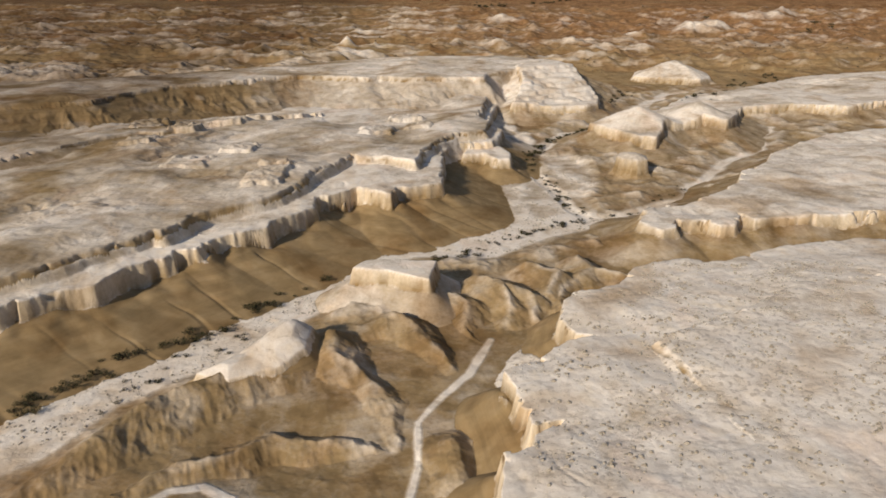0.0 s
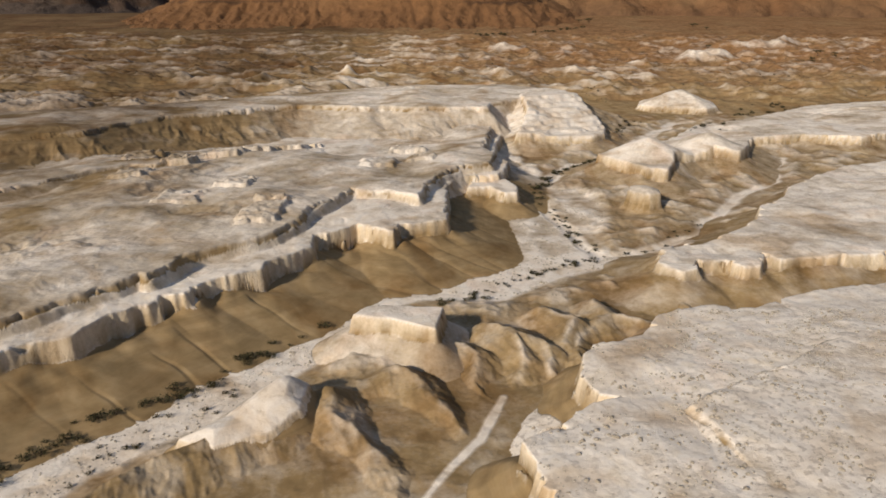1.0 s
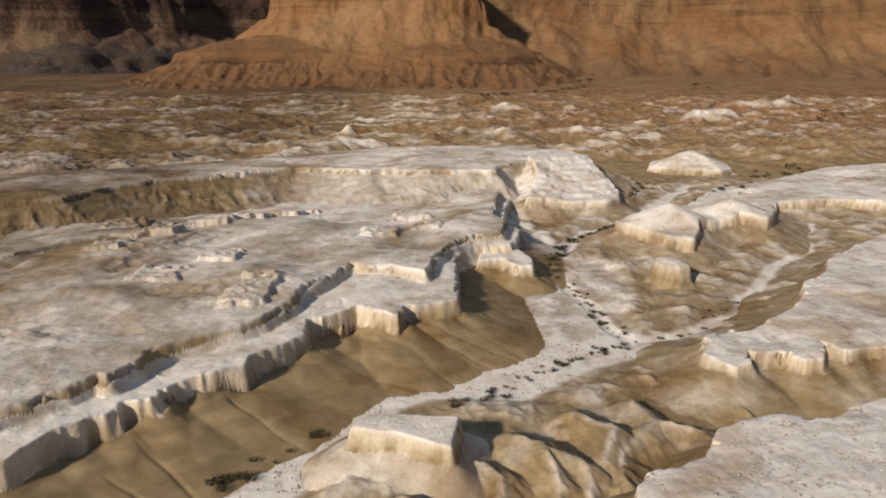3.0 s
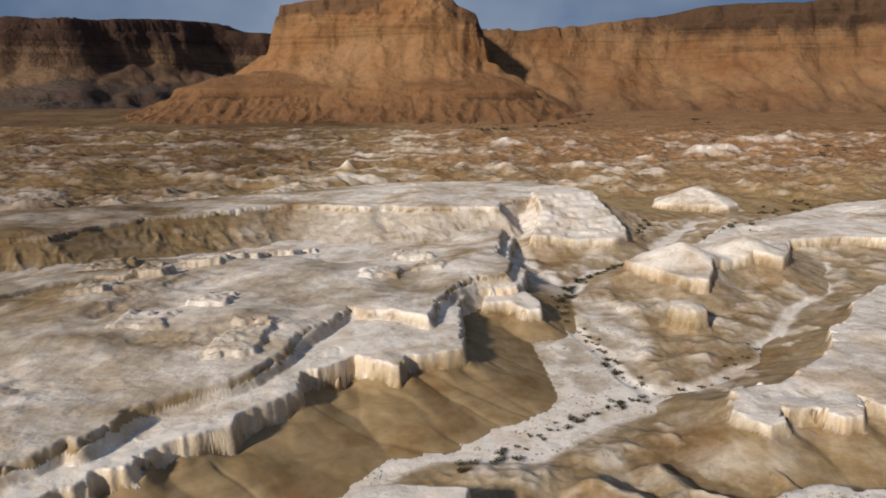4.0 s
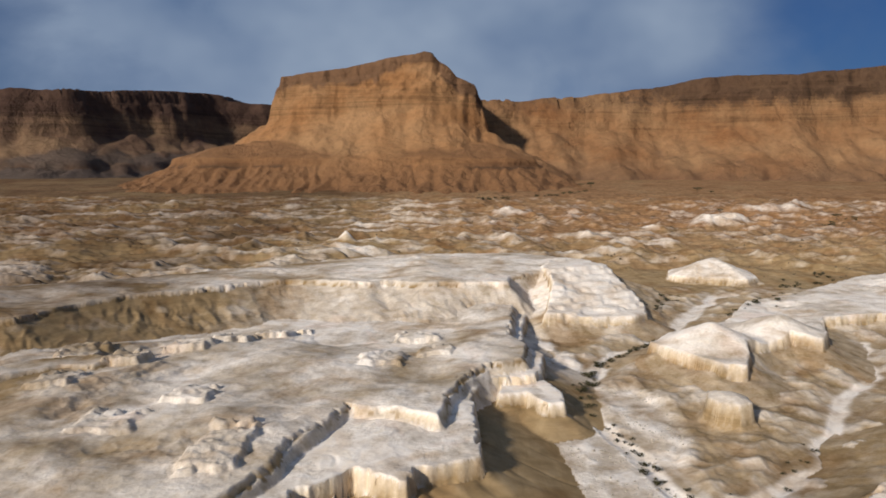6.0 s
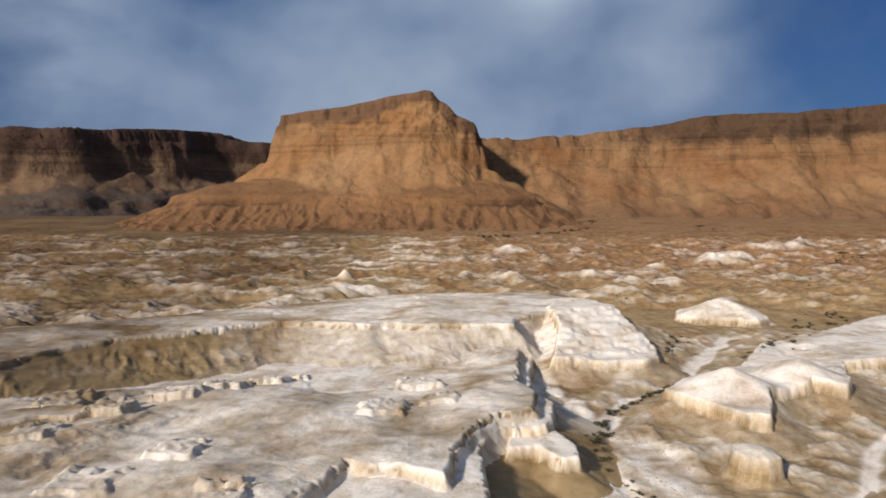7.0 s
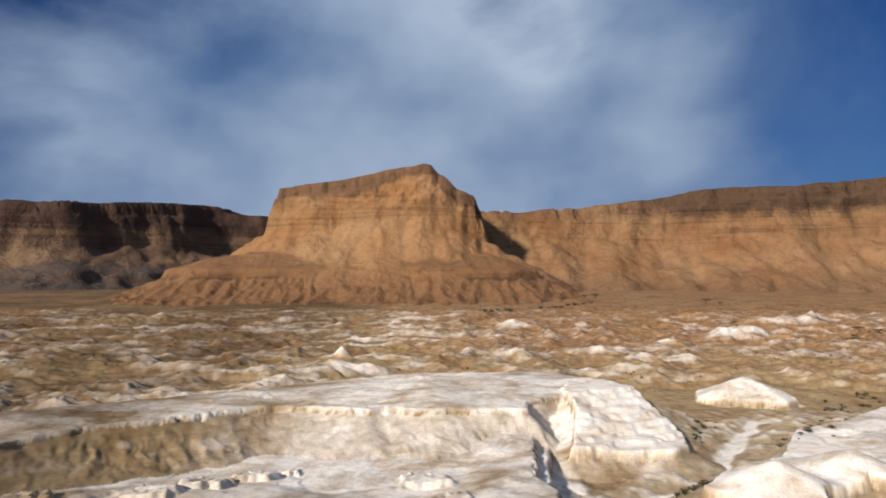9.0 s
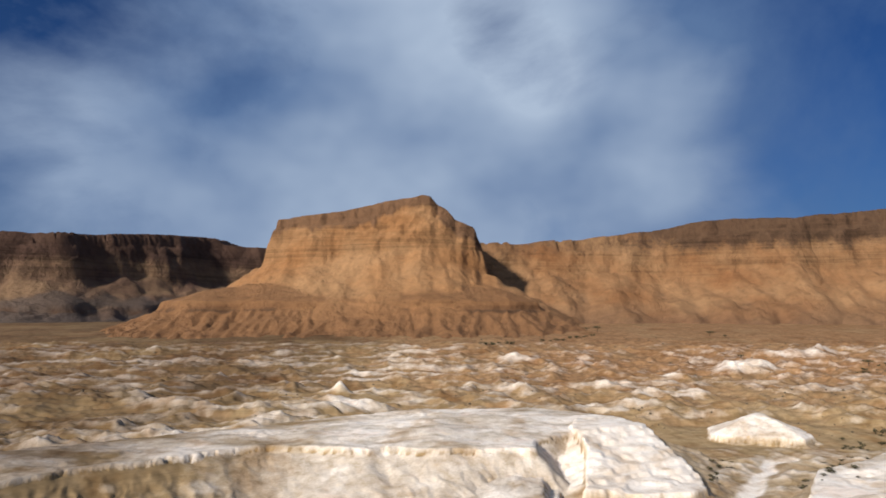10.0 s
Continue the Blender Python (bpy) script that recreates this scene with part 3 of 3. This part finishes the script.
        z[box] = np.where(win, h, old)
        stain = smooth(0.5 + 1.5 * fractal(bx, by, 3.2, 3, 150 + n))
        face = pale * (1 - smooth(out / wall * 0.9) * (0.35 + 0.45 * stain))
        white = np.where(d > -wall - 0.15, face + (1.05 - 0.6 * pale) * fractal(bx * turn[0] / 1.5 + by * turn[1] / 1.5, by * turn[0] - bx * turn[1], 22, 4, 140 + n), low_pale + (0.05 if name == "lower_bench" else 0.22) * smooth(fractal(bx, by, 14, 3, 145) * 1.6))
        marl[box] = np.where(win, white, marl[box])
        rust[box] = np.where(win, 0.15 * rust[box], rust[box])
        owner[box] = np.where(win, n, owner[box])
        zone[box] = np.where(win, np.where(d > 0.3, 0, np.where(d > -wall - 0.4, 1, 2)), zone[box])
    return z, np.clip(marl, 0, 1), np.clip(rust, 0, 1), np.clip(left_shade, 0, 1), owner, zone


def sheet(name, x, y, z, faces, material, fields=()):
    """A mesh object from a grid's vertices and some of its quads."""
    used, back = np.unique(faces, return_inverse=True)
    quads = back.reshape(-1, 4).astype(np.int32)
    me = bpy.data.meshes.new(name)
    me.vertices.add(len(used))
    me.vertices.foreach_set("co", np.stack([x[used], y[used], z[used]], -1).astype(np.float32).ravel())
    me.loops.add(quads.size)
    me.loops.foreach_set("vertex_index", quads.ravel())
    me.polygons.add(len(quads))
    me.polygons.foreach_set("loop_start", np.arange(0, quads.size, 4, dtype=np.int32))
    me.polygons.foreach_set("use_smooth", np.ones(len(quads), bool))
    for key, values in fields:
        me.attributes.new(key, "FLOAT", "POINT").data.foreach_set("value", values[used].astype(np.float32))
    me.update(calc_edges=True)
    me.materials.append(material)
    return new(name, me)


def grid_quads(rows, cols):
    a = (np.arange(rows - 1)[:, None] * cols + np.arange(cols - 1)).ravel()
    return np.stack([a, a + 1, a + cols + 1, a + cols], -1)


# ---- the ground and its plateaus ----
DETAIL = 1.0
ys = np.concatenate([np.linspace(-1500, -150, 12), np.linspace(-130, 30, 26), np.linspace(36, 56, 22),
                     60 - 22 + 22 * np.exp(np.linspace(0, math.log((360 - 38) / 22), int(790 * DETAIL))), 360 + 320 * (np.exp(np.linspace(0.004, 1.15, int(410 * DETAIL))) - 1), np.linspace(1080, 4200, 30)])
u = np.linspace(-1, 1, int(840 * DETAIL))
side = np.linspace(0, 1, 32)[1:] ** 2.2
U = np.concatenate([-1 - side[::-1], u, 1 + side])
Y = np.repeat(ys[:, None], len(U), 1)
W = np.maximum((Y + 16) * 0.74, 60)
edge = np.clip(np.abs(U) - 1, 0, 1)[None, :]
X = np.where(np.abs(U)[None, :] <= 1, U[None, :] * W, np.sign(U)[None, :] * (W + edge * np.maximum(3600 - W, 200)))
gx, gy = X.ravel(), Y.ravel()
gz, g_marl, g_rust, g_left_shade, g_owner, g_zone = terrain(gx, gy)
quads = grid_quads(len(ys), len(U))
quad_owner = g_owner[quads[:, 0]]
SPECKLED = {"near_plateau": 0.45, "near_upper_step": 0.7, "marl_plateau": 0.25, "marl_shelf": 0.3}
g_speck = np.array([0.2] + [SPECKLED.get(p[0], 0.1) for p in PLATEAUS])[g_owner]
FIELDS = (("marl", g_marl), ("rust", g_rust), ("left_shade", g_left_shade), ("speck", g_speck))
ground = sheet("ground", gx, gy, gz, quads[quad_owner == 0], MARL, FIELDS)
tagged(ground, "tan desert ground with white stream beds and badlands", "ground", kind="structure")
quad_zone = g_zone[quads].max(1)
for n, (name, label, *_) in enumerate(PLATEAUS, 1):
    rock = tagged(new(name), label, "rock formation", kind="structure")
    for k, piece in enumerate(("rock_top", "cliff", "scree")):
        chosen = quads[(quad_owner == n) & (quad_zone == k)]
        if len(chosen):
            sheet(piece, gx, gy, gz, chosen, MARL, FIELDS).parent = rock


# ---- the mountain and the ridges behind ----
def massif(name, label, material, x0, x1, y0, y1, step, outline, rim, cliff, scree, bench, seed, spurs=8, crown=0.42, fade=lambda x: 1.0 + 0 * x, sheer=lambda x: 1.0 + 0 * x):
    """A table mountain: a rim at its height, a stepped cliff, smooth scree, and a bench with ribbed flanks below."""
    xs, yy = np.arange(x0, x1, step), np.arange(y0, y1, step)
    mx, my = [a.ravel() for a in np.meshgrid(xs, yy)]
    crack = ridged(mx, my, 30, 3, seed + 4, 0.6)
    raw = inside(mx, my, outline)
    d = raw + spurs * fractal(mx, my, 75 + 4 * spurs, 3, seed)
    broken = fractal(mx, my, 46, 4, seed + 6, 0.55)
    out = np.maximum(-d + 6 * (crack - 0.55) + 8 * broken, 0) * sheer(mx)
    even = float(np.mean(rim(np.array([p[0] for p in outline[:6]]), 0)))
    top = even + (rim(mx, my) - even) * np.exp(-np.maximum(-raw, 0) / 45) + 4 * fractal(mx, my, 40, 4, seed + 9) * smooth(d / 20 + 0.3)
    ledge = 3 * fractal(mx, my, 28, 3, seed + 7)
    step1 = cliff * (0.30 * smooth(out / 3) + 0.06 * smooth((out - 5 - ledge) / 6) + 0.20 * smooth((out - 11 + ledge) / 4) + 0.18 * smooth((out - 16 - 2 * ledge) / 7) + 0.26 * smooth((out - 24 + ledge) / 9))
    gully = ridged(mx, my * 0.5, 62 + spurs, 3, seed + 20, 0.5)
    q = np.maximum(np.maximum(-d, 0) - 24 / sheer(mx) + (10 + 0.9 * spurs) * (gully - 0.5), 0)
    upper = top - step1 - scree * q * (1 - 0.15 * np.minimum(q / 120, 1)) + 3 * fractal(mx, my, 30, 3, seed + 33) * smooth(q / 20) + 5 * fractal(mx, my, 17, 3, seed + 37) * smooth(out / 5) * smooth(1.6 - out / 28)
    lower_line, lower_z = bench
    e = (inside(mx, my, lower_line) if lower_line else d + 118) + 6 * fractal(mx, my, 60, 3, seed + 40) + 0.8 * spurs * fractal(mx, my, 120, 2, seed + 44)
    wide = np.maximum(-e, 0)
    ribs = ridged(mx + 6 * fractal(mx, my, 30, 2, seed + 15), my * 0.28, 20, 3, seed + 14, 0.5)
    lower = lower_z - 8 + 0.4 * np.clip(e, 0, 60) + 2.5 * fractal(mx, my, 55, 4, seed + 41) - 8 * smooth(wide / 4) - 0.52 * wide * (1 - 0.25 * np.minimum(wide / 90, 1)) + (9 * ribs - 6) * smooth(wide / 15)
    mz = np.maximum(np.maximum(upper, lower), lowland(mx, my) - 8)
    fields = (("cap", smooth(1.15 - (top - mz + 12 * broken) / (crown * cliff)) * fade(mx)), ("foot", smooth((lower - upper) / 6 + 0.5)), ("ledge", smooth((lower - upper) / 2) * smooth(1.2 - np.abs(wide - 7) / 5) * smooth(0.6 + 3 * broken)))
    ob = tagged(new(name), label, "mountain", kind="structure")
    cells = grid_quads(len(yy), len(xs))
    belt = np.where(lower > upper, 2, np.where(q > 1.5, 1, 0))[cells[:, 0]]
    for k, piece in enumerate(("caprock", "scree_slope", "foothill")):
        sheet(piece, mx, my, mz, cells[belt == k], material, fields).parent = ob
    return ob


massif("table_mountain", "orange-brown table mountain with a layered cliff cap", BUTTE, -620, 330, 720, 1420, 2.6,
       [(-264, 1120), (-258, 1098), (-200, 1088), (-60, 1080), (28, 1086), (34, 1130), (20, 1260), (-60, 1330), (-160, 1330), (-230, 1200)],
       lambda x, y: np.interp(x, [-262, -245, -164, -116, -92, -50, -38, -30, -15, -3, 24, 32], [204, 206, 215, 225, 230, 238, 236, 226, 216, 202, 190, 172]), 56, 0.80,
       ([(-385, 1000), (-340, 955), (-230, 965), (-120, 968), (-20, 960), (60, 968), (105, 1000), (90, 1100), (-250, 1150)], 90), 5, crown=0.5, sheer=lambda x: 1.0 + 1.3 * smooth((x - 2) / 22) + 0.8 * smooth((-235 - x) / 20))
massif("ridge", "long orange-brown desert ridge with dark caprock", RIDGE, 20, 2100, 780, 1800, 5.0,
       [(40, 1255), (130, 1262), (280, 1255), (430, 1245), (640, 1220), (900, 1150), (1300, 1000), (2000, 900), (2100, 1800), (40, 1800)],
       lambda x, y: np.interp(x, [40, 120, 185, 277, 370, 417, 454, 556, 704, 1200], [180, 178, 190, 203, 214, 224, 226, 227, 238, 252]), 70, 0.70, (None, 84), 25, 34, 0.85, lambda x: 0.35 + 0.65 * smooth((x - 240) / 240))
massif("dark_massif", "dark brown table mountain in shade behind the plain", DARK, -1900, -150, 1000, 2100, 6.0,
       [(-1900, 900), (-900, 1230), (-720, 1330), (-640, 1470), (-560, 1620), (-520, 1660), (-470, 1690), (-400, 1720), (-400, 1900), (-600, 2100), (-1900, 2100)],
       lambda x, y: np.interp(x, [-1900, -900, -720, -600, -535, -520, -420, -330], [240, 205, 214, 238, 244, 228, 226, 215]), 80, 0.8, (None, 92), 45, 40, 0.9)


# ---- shrubs ----
def part(name, bm, material, parent, label=""):
    me = bpy.data.meshes.new(name)
    bm.to_mesh(me)
    bm.free()
    me.materials.append(material)
    ob = new(name, me)
    ob.parent = parent
    return tagged(ob, label)


def shrub(name, seed, width, height, leaves, stems, label, category, group):
    """A low desert bush: crooked stems and a ragged crown of small leaf tufts."""
    rnd = random.Random(seed)
    root = tagged(new(name), label, category, group)
    tips = []
    for k in range(stems):
        bm = bmesh.new()
        a, r = rnd.uniform(0, 6.28), rnd.uniform(0.25, 0.42) * width
        tip = Vector((r * math.cos(a), r * math.sin(a), height * rnd.uniform(0.5, 0.85)))
        tips.append(tip)
        path, last = [Vector((0, 0, -0.4)), tip * 0.45 + Vector((0, 0, 0.1 * height)), tip], None
        for p, thick in zip(path, (0.045, 0.03, 0.012)):
            ring = [bm.verts.new(p + Vector((math.cos(b), math.sin(b), 0)) * thick * width) for b in (0, 2.09, 4.19)]
            if last:
                for i in range(3):
                    bm.faces.new((last[i], last[(i + 1) % 3], ring[(i + 1) % 3], ring[i]))
            last = ring
        part("stem", bm, TWIG, root)
    bm = bmesh.new()
    for k in range(leaves):
        c = rnd.choice(tips)
        p = c + Vector((rnd.gauss(0, 0.16) * width, rnd.gauss(0, 0.16) * width, rnd.gauss(0, 0.17) * height))
        p.z = max(p.z, 0.04)
        s = width * rnd.uniform(0.04, 0.085)
        n = Vector((rnd.gauss(0, 1), rnd.gauss(0, 1), rnd.gauss(0, 1))).normalized()
        t = n.orthogonal().normalized() * s
        b = n.cross(t)
        bm.faces.new([bm.verts.new(p + v) for v in (t, b * 0.6, -t, -b * 0.6)])
    part("crown", bm, LEAF, root)
    return root


SHRUBS = [shrub("shrub", s, 1.5, 0.8, 190, 6, "dark grey-green desert shrub on the white stream bed", "shrub", "shrubs along the stream") for s in (1, 2, 3)]
rnd = random.Random(12)


def strew(line, count, spread, big, first=0.0, last=1.0):
    """Shrubs along a stretch of a stream."""
    pts = [Vector(p) for p in line]
    lengths = [(b - a).length for a, b in zip(pts, pts[1:])]
    total = sum(lengths)
    for k in range(count):
        s = total * (first + (last - first) * rnd.random())
        for a, b, l in zip(pts, pts[1:], lengths):
            if s <= l:
                break
            s -= l
        p = a.lerp(b, min(s / l, 1))
        side_ = (b - a).orthogonal().normalized() * rnd.gauss(0, spread)
        spots.append((p.x + side_.x, p.y + side_.y, big * rnd.uniform(0.45, 1.25)))


spots = []
strew([(-66, 86), (-57, 99), (-46, 111), (-37, 124), (-28, 137)], 46, 1.3, 1.15)
strew([(-56, 88), (-45, 101), (-36, 112)], 18, 1.8, 0.7)
strew([(-5, 145), (6, 156), (18, 168), (34, 178)], 44, 1.1, 0.95)
strew([(34, 178), (31, 202), (25, 238)], 36, 1.0, 0.95)
strew([(25, 238), (33, 266), (47, 285), (60, 293)], 56, 1.3, 1.25)
strew([(35, 180), (53, 188), (74, 213)], 14, 1.2, 0.8)
strew([(96, 330), (120, 345), (150, 385)], 24, 5.0, 1.3)
strew([(74, 340), (84, 360), (92, 372)], 16, 2.0, 1.3)
strew([(150, 395), (190, 430)], 20, 6.0, 1.5)
strew([(21, 795), (89, 833), (148, 888)], 30, 3.0, 3.0)
strew([(300, 640), (330, 660)], 8, 6.0, 2.5)
sx, sy = np.array([s[0] for s in spots]), np.array([s[1] for s in spots])
sz = terrain(sx, sy)[0]
for k, (x, y, size) in enumerate(spots):
    m = pose(x, y, float(sz[k]) - 0.02, 0, 0, rnd.uniform(0, 360)) @ Matrix.Diagonal((size, size * rnd.uniform(0.8, 1.3), size * rnd.uniform(0.8, 1.1), 1))
    if k < 3:
        SHRUBS[k].matrix_basis = m
    else:
        thing = copy_thing(SHRUBS[k % 3], Matrix())
        thing.matrix_basis = m


# ---- trees on the plain ----
def acacia(name, seed, width, height, label):
    """A flat-topped desert tree: tapered trunk, forking limbs and a wide ragged crown."""
    rnd_ = random.Random(seed)
    root = tagged(new(name), label, "tree", "trees on the plain")

    def limb(bm, points, radii):
        last = None
        for p, r in zip(points, radii):
            ring = [bm.verts.new(p + Vector((math.cos(b), math.sin(b), 0)) * r) for b in (0, 1.257, 2.513, 3.77, 5.027)]
            if last:
                for i in range(5):
                    bm.faces.new((last[i], last[(i + 1) % 5], ring[(i + 1) % 5], ring[i]))
            last = ring

    fork = Vector((0.05 * width, 0.03 * width, 0.38 * height))
    bm = bmesh.new()
    limb(bm, [Vector((0, 0, -0.12)), fork * 0.5 + Vector((0.02, 0, 0)), fork], [0.036 * width, 0.028 * width, 0.022 * width])
    part("trunk", bm, TWIG, root)
    tips = []
    for k in range(7):
        a = k * 0.9 + rnd_.uniform(-0.2, 0.2)
        tip = Vector((math.cos(a) * width * rnd_.uniform(0.2, 0.42), math.sin(a) * width * rnd_.uniform(0.2, 0.42), height * rnd_.uniform(0.72, 0.9)))
        tips.append(tip)
        bm = bmesh.new()
        limb(bm, [fork, fork.lerp(tip, 0.5) + Vector((0, 0, 0.03 * height)), tip], [0.018 * width, 0.012 * width, 0.005 * width])
        part("limb", bm, TWIG, root)
    bm = bmesh.new()
    for k in range(520):
        c = rnd_.choice(tips)
        p = c + Vector((rnd_.gauss(0, 0.13) * width, rnd_.gauss(0, 0.13) * width, abs(rnd_.gauss(0, 0.09)) * height))
        s_ = width * rnd_.uniform(0.02, 0.045)
        n = Vector((rnd_.gauss(0, 1), rnd_.gauss(0, 1), rnd_.gauss(0, 1.5))).normalized()
        t = n.orthogonal().normalized() * s_
        b = n.cross(t)
        bm.faces.new([bm.verts.new(p + v) for v in (t, b * 0.7, -t, -b * 0.7)])
    part("crown", bm, LEAF, root)
    return root


TREES = [(162, 925, 11), (153, 940, 7), (276, 874, 10), (290, 868, 6), (319, 658, 8), (330, 650, 6), (236, 700, 6)]
tz = terrain(np.array([t[0] for t in TREES], float), np.array([t[1] for t in TREES], float))[0]
tree = acacia("acacia_tree", 4, 1.0, 0.62, "dark flat-topped acacia tree on the rust-coloured plain")
for k, (x, y, size) in enumerate(TREES):
    one = tree if k == 0 else copy_thing(tree, Matrix())
    one.matrix_basis = pose(x, y, float(tz[k]) - 0.1, 0, 0, 67 * k) @ Matrix.Diagonal((size, size, size, 1))


# ---- loose stones and tussocks on the marl and in the stream beds ----
def scatter(name, label, count, x0, x1, y0, y1, smallest, largest, clump, keep, material, seed):
    """Many low angular lumps, joined in one mesh."""
    r = np.random.RandomState(seed)
    px, py = r.uniform(x0, x1, count * 6), r.uniform(y0, y1, count * 6)
    dense = fractal(px, py, clump, 3, seed) + r.uniform(-0.35, 0.35, count * 6)
    pz, marl, _, _, own, _ = terrain(px, py)
    ok = np.flatnonzero((dense > 0.08) & keep(own, marl))[:count]
    verts, faces = [], []
    for k in ok:
        size = smallest + (largest - smallest) * r.rand() ** 2.5
        a0, base = r.uniform(0, 6.28), len(verts)
        for i in range(5):
            a, rad = a0 + i * 1.257 + r.uniform(-0.3, 0.3), size * r.uniform(0.7, 1.2)
            verts.append((px[k] + rad * math.cos(a), py[k] + rad * math.sin(a), pz[k] - 0.12 * size - 0.05))
        for i in range(3):
            a, rad = a0 + 0.6 + i * 2.09, size * r.uniform(0.25, 0.5)
            verts.append((px[k] + rad * math.cos(a), py[k] + rad * math.sin(a), pz[k] + size * r.uniform(0.35, 0.6)))
        for f in ((0, 1, 5), (1, 2, 6, 5), (2, 3, 6), (3, 4, 7, 6), (4, 0, 5, 7), (5, 6, 7)):
            faces.append([base + i for i in f])
    me = bpy.data.meshes.new(name)
    me.from_pydata(verts, [], faces)
    me.materials.append(material)
    return tagged(new(name, me), label, "stones", kind="stuff")


STONE = leaf_material("weathered_stone", (0.27, 0.23, 0.18), (0.44, 0.39, 0.32))
NEAR_TOPS = [n for n, p in enumerate(PLATEAUS, 1) if p[0] in ("near_plateau", "near_upper_step")]
scatter("plateau_stones", "scattered grey-brown stones and tussocks on white marl", 3600, 8, 78, 45, 128, 0.14, 0.5, 7.0, lambda own, marl: np.isin(own, NEAR_TOPS) & (marl > 0.6), STONE, 5)
scatter("stream_stones", "small stones strewn over the white stream bed", 1300, -66, -18, 78, 150, 0.12, 0.4, 5.0, lambda own, marl: (own == 0) & (marl > 0.55), STONE, 6)
scatter("fan_stones", "small stones along the pale gravel fan", 900, -10, 45, 150, 260, 0.15, 0.5, 8.0, lambda own, marl: (own == 0) & (marl > 0.5), STONE, 8)
SCRUB = leaf_material("dry_scrub", (0.045, 0.035, 0.022), (0.12, 0.09, 0.055))
scatter("plain_scrub", "sparse dark dry scrub dotted over the plain", 1500, -330, 420, 425, 880, 0.5, 1.5, 60.0, lambda own, marl: (own == 0) & (marl < 0.4), SCRUB, 9)
